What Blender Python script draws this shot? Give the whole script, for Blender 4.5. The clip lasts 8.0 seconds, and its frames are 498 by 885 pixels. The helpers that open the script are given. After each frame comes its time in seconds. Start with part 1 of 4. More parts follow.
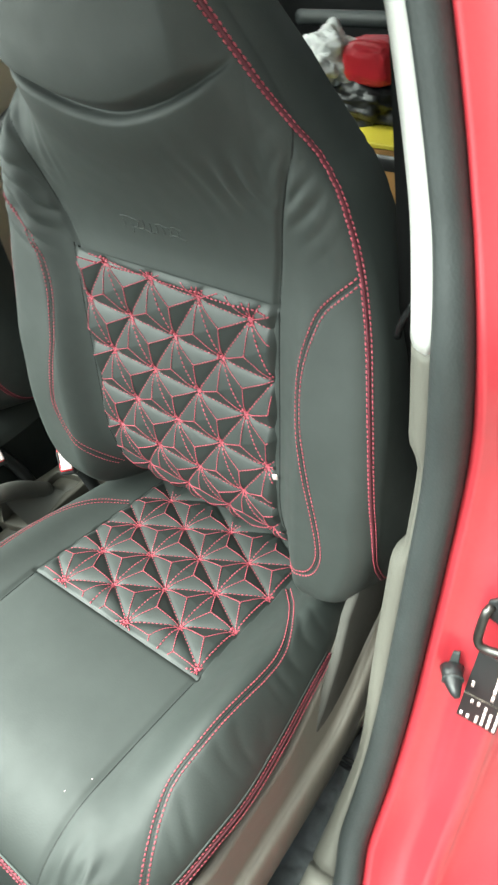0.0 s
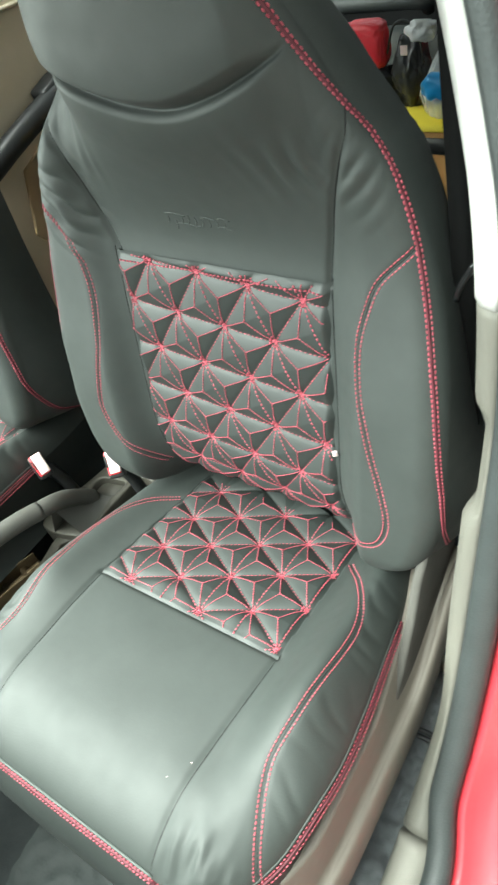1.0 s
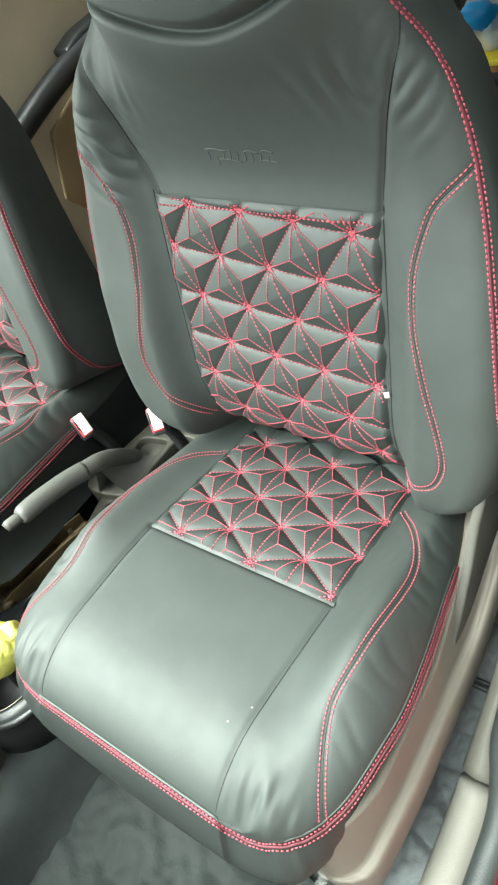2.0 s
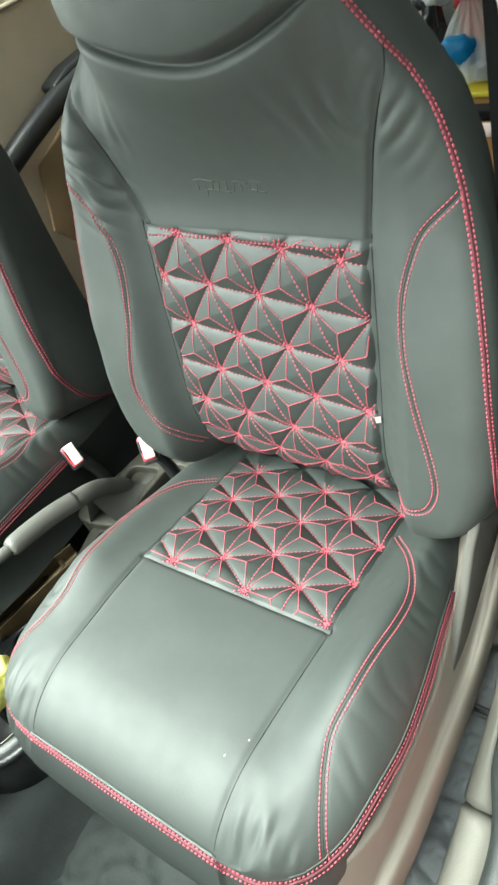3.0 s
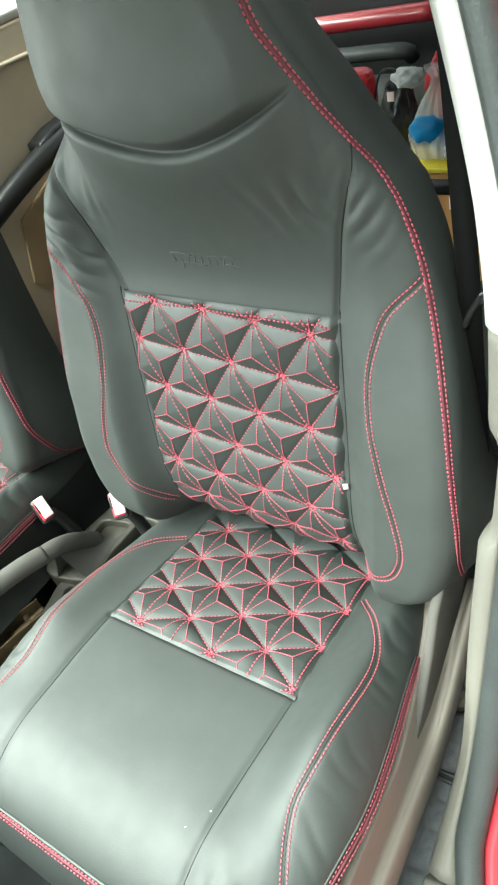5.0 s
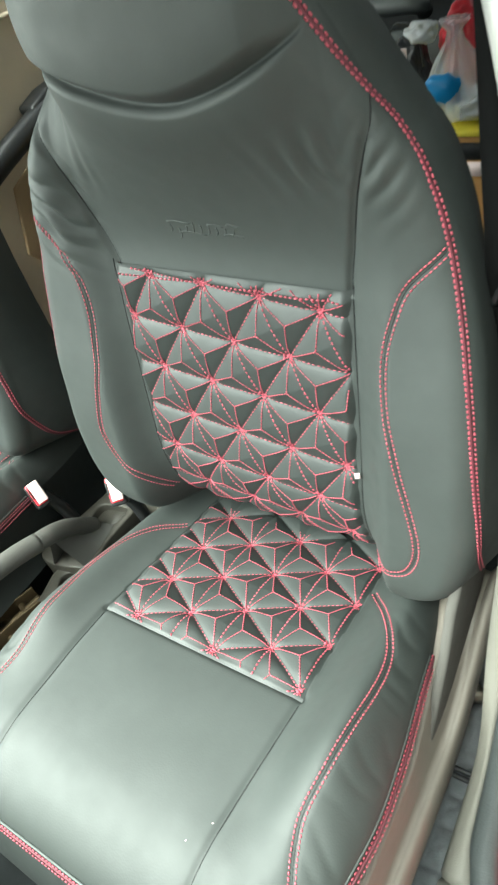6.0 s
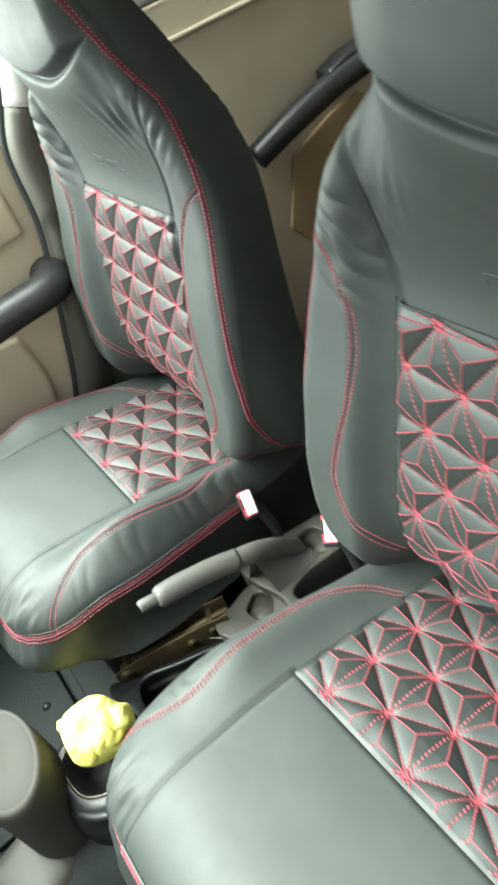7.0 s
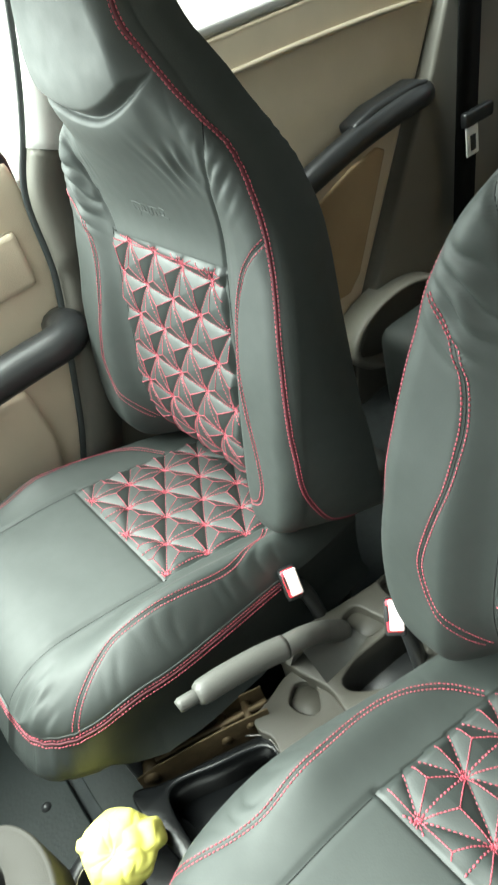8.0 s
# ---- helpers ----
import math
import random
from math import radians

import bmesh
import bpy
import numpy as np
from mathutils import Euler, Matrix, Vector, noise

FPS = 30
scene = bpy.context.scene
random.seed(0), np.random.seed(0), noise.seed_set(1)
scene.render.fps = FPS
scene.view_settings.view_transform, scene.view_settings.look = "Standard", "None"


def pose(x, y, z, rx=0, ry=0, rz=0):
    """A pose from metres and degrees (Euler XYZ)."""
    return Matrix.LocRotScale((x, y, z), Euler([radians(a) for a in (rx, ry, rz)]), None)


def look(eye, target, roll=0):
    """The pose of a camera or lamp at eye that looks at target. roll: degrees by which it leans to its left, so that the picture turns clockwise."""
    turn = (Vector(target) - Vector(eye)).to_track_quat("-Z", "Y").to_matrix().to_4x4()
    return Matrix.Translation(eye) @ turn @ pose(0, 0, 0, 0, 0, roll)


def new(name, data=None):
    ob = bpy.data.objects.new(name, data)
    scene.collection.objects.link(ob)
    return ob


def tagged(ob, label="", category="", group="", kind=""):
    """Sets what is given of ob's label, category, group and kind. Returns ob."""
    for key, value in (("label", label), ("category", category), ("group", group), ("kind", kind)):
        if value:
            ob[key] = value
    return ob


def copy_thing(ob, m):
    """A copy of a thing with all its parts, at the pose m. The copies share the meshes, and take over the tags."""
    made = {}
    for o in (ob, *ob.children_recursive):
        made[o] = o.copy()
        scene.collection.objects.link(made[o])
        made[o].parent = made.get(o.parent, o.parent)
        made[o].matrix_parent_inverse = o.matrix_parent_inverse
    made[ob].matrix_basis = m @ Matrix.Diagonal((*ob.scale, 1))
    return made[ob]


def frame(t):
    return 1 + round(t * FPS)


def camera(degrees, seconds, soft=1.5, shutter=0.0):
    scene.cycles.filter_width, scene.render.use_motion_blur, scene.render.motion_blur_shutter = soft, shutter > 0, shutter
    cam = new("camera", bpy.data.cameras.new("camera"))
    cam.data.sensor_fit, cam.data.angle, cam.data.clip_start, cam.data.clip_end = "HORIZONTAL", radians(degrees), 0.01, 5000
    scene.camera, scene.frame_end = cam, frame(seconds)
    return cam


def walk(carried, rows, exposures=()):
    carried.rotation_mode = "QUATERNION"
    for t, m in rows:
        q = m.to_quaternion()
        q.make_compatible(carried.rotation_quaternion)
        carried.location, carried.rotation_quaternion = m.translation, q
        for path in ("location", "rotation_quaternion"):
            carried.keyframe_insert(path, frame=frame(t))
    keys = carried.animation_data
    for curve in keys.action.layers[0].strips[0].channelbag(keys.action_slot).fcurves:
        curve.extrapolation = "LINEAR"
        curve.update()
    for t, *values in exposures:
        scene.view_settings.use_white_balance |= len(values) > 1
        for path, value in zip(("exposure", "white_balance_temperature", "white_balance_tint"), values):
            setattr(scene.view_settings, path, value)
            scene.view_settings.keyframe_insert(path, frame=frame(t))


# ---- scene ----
cam = camera(40.2, 8.0, soft=2.2, shutter=0.5)

PATH = [
    (0, (0.501, -0.187, 1.374), (-0.495, 0.822, -0.037), -11.5),
    (0.3, (0.494, -0.212, 1.374), (-0.47, 0.811, -0.049), -14.0),
    (0.5, (0.486, -0.235, 1.376), (-0.527, 0.765, -0.029), -15.6),
    (1, (0.464, -0.246, 1.384), (-0.541, 0.759, -0.024), -17.5),
    (1.5, (0.443, -0.277, 1.382), (-0.633, 0.617, -0.048), -23.1),
    (1.7, (0.447, -0.27, 1.366), (-0.606, 0.627, -0.079), -22.5),
    (2.8, (0.438, -0.275, 1.354), (-0.625, 0.665, -0.056), -22.7),
    (3, (0.441, -0.271, 1.357), (-0.608, 0.7, -0.042), -21.9),
    (3.5, (0.447, -0.26, 1.366), (-0.601, 0.746, -0.009), -21.5),
    (4, (0.451, -0.254, 1.372), (-0.607, 0.77, 0.018), -21.9),
    (5.3, (0.444, -0.26, 1.381), (-0.567, 0.846, 0.057), -16.9),
    (5.5, (0.438, -0.258, 1.372), (-0.585, 0.838, 0.047), -17.4),
    (6, (0.414, -0.218, 1.351), (-0.593, 0.823, -0.028), -18.5),
    (6.5, (0.34, -0.159, 1.336), (-0.887, 0.597, -0.051), -23.7),
    (6.7, (0.315, -0.138, 1.351), (-1.048, 0.488, 0.028), -24.2),
    (7, (0.267, -0.113, 1.351), (-1.131, 0.465, 0.043), -21.5),
    (7.3, (0.191, -0.124, 1.347), (-1.195, 0.483, 0.039), -19.6),
    (7.5, (0.162, -0.135, 1.347), (-1.227, 0.524, 0.068), -19.5),
    (7.6, (0.147, -0.142, 1.342), (-1.233, 0.542, 0.066), -19.2),
    (8, (0.12, -0.152, 1.342), (-1.276, 0.58, 0.11), -17.6),
]
walk(cam, [(t, look(eye, target, roll)) for t, eye, target, roll in PATH], [(0, 2.22, 6450, -7), (0.5, 2.22, 6450, -7), (1.2, 2.60, 6450, -7), (5.5, 2.69, 6450, -7), (6.5, 2.56, 6450, -7), (7.2, 2.58, 6450, -7), (8, 2.50, 6450, -7)])

# ---- world and light ----
SUN_UP, SUN_ROUND = 57.0, 220.0
world = bpy.data.worlds.new("sky")
scene.world = world
world.use_nodes = True
wn = world.node_tree.nodes
sky = wn.new("ShaderNodeTexSky")
sky.sky_type, sky.sun_disc = "NISHITA", False
sky.sun_elevation, sky.sun_rotation = radians(SUN_UP), radians(SUN_ROUND)
sky.dust_density, sky.air_density = 2.0, 1.0
wn["Background"].inputs["Strength"].default_value = 0.085
pale = wn.new("ShaderNodeHueSaturation")
pale.inputs["Saturation"].default_value = 0.3
world.node_tree.links.new(sky.outputs["Color"], pale.inputs["Color"])
world.node_tree.links.new(pale.outputs["Color"], wn["Background"].inputs["Color"])
sun = new("sun", bpy.data.lights.new("sun", "SUN"))
sun.data.energy, sun.data.angle, sun.data.color = 3.9, radians(62), (1.0, 0.995, 0.985)
sun.matrix_world = look((-2.35, -2.75, 5.6), (0, 0, 0))
# sky light through the far front window
pane_light = new("window_daylight", bpy.data.lights.new("window_daylight", "AREA"))
pane_light.data.shape, pane_light.data.size, pane_light.data.size_y = "RECTANGLE", 0.70, 0.26
pane_light.data.energy, pane_light.data.color = 2.9, (0.97, 1.0, 1.0)
pane_light.matrix_world = look((-1.10, -0.32, 1.25), (0, -0.32, 1.05))


# ---- materials ----
def material(name, colour, rough=0.5, metal=0.0, grain=0.0, grain_size=200.0, vary=0.15, vary_size=12.0, coat=0.0, weave=False, spec=0.5, sheen=0.0):
    """A surface with broad stains, a roughness that wanders and a fine relief."""
    m = bpy.data.materials.new(name)
    m.use_nodes = True
    nt, n = m.node_tree, m.node_tree.nodes
    b = n["Principled BSDF"]
    b.inputs["Metallic"].default_value = metal
    b.inputs["Coat Weight"].default_value = coat
    b.inputs["Coat Roughness"].default_value = 0.12
    b.inputs["Specular IOR Level"].default_value = spec
    b.inputs["Sheen Weight"].default_value = sheen
    tc = n.new("ShaderNodeTexCoord")
    big = n.new("ShaderNodeTexNoise")
    big.inputs["Scale"].default_value, big.inputs["Detail"].default_value = vary_size, 6
    nt.links.new(tc.outputs["Object"], big.inputs["Vector"])
    ramp = n.new("ShaderNodeMix")
    ramp.data_type = "RGBA"
    ramp.inputs[6].default_value = (*[c * (1 - vary) for c in colour], 1)
    ramp.inputs[7].default_value = (*[min(1, c * (1 + vary)) for c in colour], 1)
    nt.links.new(big.outputs["Fac"], ramp.inputs[0])
    nt.links.new(ramp.outputs[2], b.inputs["Base Color"])
    mr = n.new("ShaderNodeMapRange")
    mr.inputs[3].default_value, mr.inputs[4].default_value = max(0.02, rough - 0.08), rough + 0.08
    mid = n.new("ShaderNodeTexNoise")
    mid.inputs["Scale"].default_value, mid.inputs["Detail"].default_value = vary_size * 5, 4
    nt.links.new(tc.outputs["Object"], mid.inputs["Vector"])
    nt.links.new(mid.outputs["Fac"], mr.inputs[0])
    nt.links.new(mr.outputs[0], b.inputs["Roughness"])
    if grain:
        fine = n.new("ShaderNodeTexVoronoi" if not weave else "ShaderNodeTexNoise")
        fine.inputs["Scale"].default_value = grain_size
        nt.links.new(tc.outputs["Object"], fine.inputs["Vector"])
        bump = n.new("ShaderNodeBump")
        bump.inputs["Strength"].default_value, bump.inputs["Distance"].default_value = grain, 0.0006
        nt.links.new(fine.outputs[0], bump.inputs["Height"])
        nt.links.new(bump.outputs["Normal"], b.inputs["Normal"])
    return m


LEATHER = material("black_leather", (0.0175, 0.0228, 0.0205), 0.69, spec=0.78, grain=0.09, grain_size=420, vary=0.12, vary_size=9)
QUILT = material("quilted_leather", (0.0165, 0.0212, 0.0195), 0.58, spec=0.70, grain=0.09, grain_size=420, vary=0.12)
THREAD = material("red_thread", (0.37, 0.064, 0.092), 0.55, grain=0.3, grain_size=900, vary=0.25, vary_size=60)
# Black line down each seam fold, standing for the shade in its gap.
SEAM_SHADE = material("seam_shade", (0.006, 0.007, 0.007), 0.9, vary=0.1)
OVERLOCK = material("maroon_overlock", (0.09, 0.017, 0.026), 0.7, grain=0.3, grain_size=900, vary=0.3, vary_size=80)
WELT = material("leather_welt", (0.07, 0.08, 0.075), 0.7, grain=0.2, grain_size=500)
TRIM = material("greige_plastic", (0.12, 0.115, 0.095), 0.5, grain=0.3, grain_size=700, vary=0.1)
TRIM_PALE = material("pale_plastic", (0.528, 0.524, 0.504), 0.5, grain=0.3, grain_size=700, vary=0.06)
BEIGE = material("beige_door_plastic", (0.65, 0.56, 0.43), 0.55, grain=0.4, grain_size=500, vary=0.1)
BEIGE_DEEP = material("beige_door_fabric", (0.448, 0.325, 0.190), 0.8, grain=0.5, grain_size=900, vary=0.12, weave=True)
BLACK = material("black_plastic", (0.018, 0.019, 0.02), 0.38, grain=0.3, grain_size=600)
RUBBER = material("door_seal_rubber", (0.030, 0.035, 0.035), 0.55, grain=0.4, grain_size=350, vary=0.25, vary_size=30)
CARPET = material("dark_carpet", (0.020, 0.024, 0.025), 0.9, grain=1.0, grain_size=330, vary=0.35, vary_size=40, weave=True)
STRIP = material("puffed_grey_carpet", (0.165, 0.176, 0.184), 0.85, grain=1.0, grain_size=330, vary=0.35, vary_size=40, weave=True)
MAT_SHEET = material("dark_floor_vinyl", (0.011, 0.015, 0.0145), 0.60, spec=0.22, grain=0.5, grain_size=160, vary=0.25, vary_size=25)
RED = material("red_car_paint", (0.40, 0.030, 0.043), 0.36, coat=0.7, vary=0.22, vary_size=9)
METAL = material("raw_steel", (0.32, 0.29, 0.24), 0.45, metal=0.9, vary=0.4, vary_size=40, grain=0.3, grain_size=300)
CHROME = material("bright_steel", (0.75, 0.75, 0.74), 0.2, metal=1.0, vary=0.1)
BUCKLE_RED = material("red_buckle_plastic", (0.78, 0.03, 0.05), 0.4, vary=0.05)
BUCKLE_PALE = material("pale_buckle_plastic", (0.80, 0.64, 0.62), 0.4, vary=0.05)
YELLOW = material("yellow_cloth", (0.93, 0.84, 0.20), 0.85, grain=0.6, grain_size=500, vary=0.12, vary_size=25, weave=True)
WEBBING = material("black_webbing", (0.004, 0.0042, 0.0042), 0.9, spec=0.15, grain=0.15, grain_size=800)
HEADLINER = material("pale_headliner", (0.55, 0.53, 0.48), 0.9, grain=0.5, grain_size=400, weave=True)
GROUND = material("dusty_concrete", (0.20, 0.19, 0.17), 0.9, grain=0.8, grain_size=90, vary=0.3, vary_size=3)
WALL = material("grey_blocker_plaster", (0.21, 0.20, 0.19), 0.9, grain=0.6, grain_size=60, vary=0.3, vary_size=2)
WHITE_BAG = material("white_plastic_bag", (0.75, 0.75, 0.74), 0.35, vary=0.1)
RED_BAG = material("red_plastic_bag", (0.55, 0.02, 0.035), 0.4, vary=0.2, vary_size=30)
BLUE = material("blue_plastic", (0.02, 0.25, 0.55), 0.35, vary=0.2, vary_size=30)
YELLOW_CARD = material("yellow_card", (0.75, 0.62, 0.06), 0.6, vary=0.1)
ORANGE_CARD = material("brown_card", (0.42, 0.22, 0.07), 0.7, vary=0.15)


def clear_film(name):
    m = bpy.data.materials.new(name)
    m.use_nodes = True
    b = m.node_tree.nodes["Principled BSDF"]
    b.inputs["Base Color"].default_value = (0.9, 0.92, 0.92, 1)
    b.inputs["Roughness"].default_value = 0.12
    b.inputs["Alpha"].default_value = 0.35
    return m


FILM = clear_film("clear_plastic_film")


SILL = material("sill_plastic", (0.198, 0.189, 0.164), 0.65, grain=0.3, grain_size=700, vary=0.12)
SHIELD = material("shield_plastic", (0.140, 0.122, 0.102), 0.6, grain=0.3, grain_size=700, vary=0.12)
GLOSS = material("gloss_black_plastic", (0.006, 0.0065, 0.007), 0.22, spec=0.35, grain=0.1, grain_size=300)
RUST = material("rusty_steel", (0.085, 0.060, 0.032), 0.55, metal=0.6, vary=0.5, vary_size=60, grain=0.4, grain_size=300)
BRASS = material("plated_screw", (0.55, 0.36, 0.26), 0.35, metal=0.9, vary=0.2, vary_size=80)
TRIM_GREY = material("grey_plastic", (0.065, 0.062, 0.056), 0.75, spec=0.25, grain=0.3, grain_size=700, vary=0.08)
CONSOLE = material("console_plastic", (0.055, 0.051, 0.042), 0.5, grain=0.3, grain_size=700, vary=0.12)
QUARTER = material("quarter_plastic", (0.142, 0.135, 0.116), 0.5, grain=0.3, grain_size=600, vary=0.12)
DARK_STEEL = material("dark_steel", (0.10, 0.095, 0.09), 0.35, metal=0.9, vary=0.3, vary_size=60)
TONGUE = material("dull_steel", (0.85, 0.85, 0.83), 0.45, metal=0.0, vary=0.1)
PALE_RIM = material("pale_rim_plastic", (0.234, 0.221, 0.189), 0.5, grain=0.3, grain_size=700, vary=0.08)
PILLAR = material("pillar_plastic", (0.115, 0.110, 0.094), 0.6, grain=0.3, grain_size=700, vary=0.12)
GRIP = material("grip_plastic", (0.070, 0.069, 0.063), 0.5, grain=0.35, grain_size=600, vary=0.15)
# Cushion leather again, darker: shade on the skirt put into the colour.
SKIRT = material("shaded_seat_skirt", (0.0115, 0.015, 0.0138), 0.62, spec=0.6, grain=0.2, grain_size=400)


# ---- mesh tools ----
def mesh_of(name, verts, faces, smooth=True):
    me = bpy.data.meshes.new(name)
    me.from_pydata([tuple(map(float, v)) for v in verts], [], faces)
    me.polygons.foreach_set("use_smooth", [smooth] * len(me.polygons))
    me.update()
    return me


def thing(name, label, category, group="", kind="", at=(0, 0, 0)):
    ob = new(name)
    ob.location = at
    return tagged(ob, label, category, group, kind)


def part(name, me, mat, parent=None, label=""):
    """A mesh (or a bmesh) as one object of one material, under a thing or a part."""
    if isinstance(me, bmesh.types.BMesh):
        bm, me = me, bpy.data.meshes.new(name)
        bm.to_mesh(me)
        bm.free()
        me.polygons.foreach_set("use_smooth", [True] * len(me.polygons))
    if not me.materials:
        me.materials.append(mat)
    ob = new(name, me)
    if parent:
        ob.parent = parent
        ob.matrix_parent_inverse = Matrix.Translation(-parent.location)
    return tagged(ob, label) if label else ob


def stuff(name, me, mat, parent, label=""):
    return tagged(part(name, me, mat, parent, label), kind="stuff")


def solo(name, me, mat, label, category, group="", kind=""):
    return tagged(part(name, me, mat), label, category, group, kind)


def grid_faces(n, m, wrap=False):
    f = []
    for i in range(n - 1):
        for j in range(m if wrap else m - 1):
            k = (j + 1) % m
            f.append((i * m + j, i * m + k, (i + 1) * m + k, (i + 1) * m + j))
    return f


def grid_mesh(name, p, wrap=False, caps=False):
    n, m = p.shape[:2]
    faces = grid_faces(n, m, wrap)
    if caps:
        faces += [tuple(range(m))[::-1], tuple((n - 1) * m + j for j in range(m))]
    return mesh_of(name, p.reshape(-1, 3), faces)


def spline(pts, step=0.01, closed=False):
    """A smooth curve through pts, sampled at even steps."""
    p = np.array(pts, float)
    if len(p) == 2:
        d = p
    else:
        ext = np.vstack([p[-1], p, p[0], p[1]]) if closed else np.vstack([2 * p[0] - p[1], p, 2 * p[-1] - p[-2]])
        d = []
        for i in range(1, len(ext) - 2):
            a, b, c, e = ext[i - 1], ext[i], ext[i + 1], ext[i + 2]
            for t in np.linspace(0, 1, 24, endpoint=False):
                d.append(0.5 * (2 * b + (c - a) * t + (2 * a - 5 * b + 4 * c - e) * t * t + (3 * b - a - 3 * c + e) * t**3))
        d = np.array(d + [ext[-2]])
    s = np.r_[0, np.cumsum(np.linalg.norm(np.diff(d, axis=0), axis=1))]
    k = max(2, int(s[-1] / step) + 1)
    q = np.linspace(0, s[-1], k)
    return np.stack([np.interp(q, s, d[:, i]) for i in range(d.shape[1])], 1)


def curve_fn(pts):
    """A smooth function through (x, y) points."""
    d = spline(sorted(pts), 0.002)
    return lambda v: np.interp(v, d[:, 0], d[:, 1])


def tube(path, radius, sides=8, name="tube", flat=1.0, caps=True):
    """A round (or flattened) bar along a path; radius may differ point by point."""
    p = np.array(path, float)
    t = np.gradient(p, axis=0)
    t /= np.linalg.norm(t, axis=1)[:, None]
    ref = np.array([0, 0, 1.0]) if abs(t[:, 2]).mean() < 0.8 else np.array([1.0, 0, 0])
    a = np.cross(t, ref)
    a /= np.linalg.norm(a, axis=1)[:, None]
    b = np.cross(a, t)
    r = np.broadcast_to(np.asarray(radius, float), len(p))[:, None]
    ang = np.linspace(0, 2 * np.pi, sides, endpoint=False)
    g = np.stack([p + r * (np.cos(w) * a + flat * np.sin(w) * b) for w in ang], 1)
    return grid_mesh(name, g, True, caps)


def merge(name, meshes):
    verts, faces = [], []
    for me in meshes:
        o = len(verts)
        verts += [v.co[:] for v in me.vertices]
        faces += [tuple(i + o for i in f.vertices) for f in me.polygons]
    return mesh_of(name, verts, faces)


def block(size, at=(0, 0, 0), bevel=0.004, turn=(0, 0, 0), segs=2, taper=None):
    """A bevelled box as a bmesh."""
    bm = bmesh.new()
    bmesh.ops.create_cube(bm, size=1)
    for v in bm.verts:
        k = taper if taper and v.co.z > 0 else 1
        v.co = Vector((v.co.x * size[0] * k, v.co.y * size[1] * k, v.co.z * size[2]))
    if bevel:
        bmesh.ops.bevel(bm, geom=list(bm.edges), offset=bevel, segments=segs, affect="EDGES", profile=0.6)
    bm.transform(pose(*at, *turn))
    return bm


def slab(outline, axis, a, b, bevel=0.0, segs=2):
    """A plate: an outline (closed polygon of pairs) pushed from a to b along an axis."""
    bm = bmesh.new()

    def at(u, v, w):
        return {"x": (w, u, v), "y": (u, w, v), "z": (u, v, w)}[axis]

    lo = [bm.verts.new(at(u, v, a)) for u, v in outline]
    hi = [bm.verts.new(at(u, v, b)) for u, v in outline]
    n = len(lo)
    bm.faces.new(lo[::-1])
    bm.faces.new(hi)
    for i in range(n):
        bm.faces.new((lo[i], lo[(i + 1) % n], hi[(i + 1) % n], hi[i]))
    bmesh.ops.recalc_face_normals(bm, faces=list(bm.faces))
    if bevel:
        sharp = [e for e in bm.edges if len(e.link_faces) == 2 and e.calc_face_angle(0) > 0.6]
        bmesh.ops.bevel(bm, geom=sharp, offset=bevel, segments=segs, affect="EDGES", profile=0.6)
    return bm


def smooth01(x):
    x = np.clip(x, 0, 1)
    return x * x * (3 - 2 * x)


def crumple(name, radius, at, seed, squash=(1, 1, 1), folds=0.25, size=3.0, level=5, boxy=1.0):
    """A crumpled lump of cloth or film."""
    bm = bmesh.new()
    bmesh.ops.create_icosphere(bm, subdivisions=level, radius=1)
    off = Vector((seed * 7.3, seed * 3.1, seed * 1.7))
    for v in bm.verts:
        d = v.co.normalized()
        k = 1 + folds * noise.noise(d * size + off) - 0.5 * folds * abs(noise.noise(d * size * 2.1 + off * 2)) + 0.25 * folds * noise.noise(d * size * 5 + off)
        d = Vector([math.copysign(abs(c) ** boxy, c) for c in d])
        v.co = Vector((d.x * squash[0], d.y * squash[1], d.z * squash[2])) * radius * k + Vector(at)
    return bm


# ---- the seats ----
FLOOR_Z = 0.20
BACK_AT = np.array([0, 0.247, 0.995])
BACK_UP = np.array([0, 0.1855, 0.9826])
BACK_OUT = np.array([0, -0.9826, 0.1855])
CUSH_OUT = np.array([0, 0.242, 0.970])
SEATS_APART = 0.709

back_w = curve_fn([(-0.405, 0.14), (-0.398, 0.182), (-0.385, 0.217), (-0.365, 0.243), (-0.33, 0.269), (-0.27, 0.284), (-0.2, 0.285), (-0.07, 0.275), (0.04, 0.250), (0.115, 0.221),
                   (0.15, 0.200), (0.185, 0.181), (0.21, 0.169), (0.245, 0.151), (0.27, 0.140), (0.30, 0.130), (0.36, 0.118), (0.41, 0.114), (0.44, 0.09), (0.455, 0.06)])
bolster = curve_fn([(-0.41, 0.012), (-0.36, 0.026), (-0.28, 0.033), (-0.16, 0.032), (-0.085, 0.025), (-0.03, 0.019), (0.04, 0.011), (0.1, 0.004), (0.16, 0.0), (0.46, 0.0)])
EDGE = 0.030
BACK_T = curve_fn([(-0.405, 0.135), (-0.34, 0.123), (-0.26, 0.111), (-0.16, 0.097), (-0.06, 0.083), (0.02, 0.075), (0.09, 0.072), (0.15, 0.069), (0.21, 0.062), (0.27, 0.052), (0.34, 0.042), (0.455, 0.034)])
FLARE = curve_fn([(-0.405, 0.383), (-0.34, 0.261), (-0.26, 0.126), (-0.16, -0.039), (-0.06, -0.178), (0.02, -0.21), (0.09, -0.101), (0.15, 0.016), (0.21, 0.06), (0.27, 0.075), (0.34, 0.06), (0.455, 0.05)])
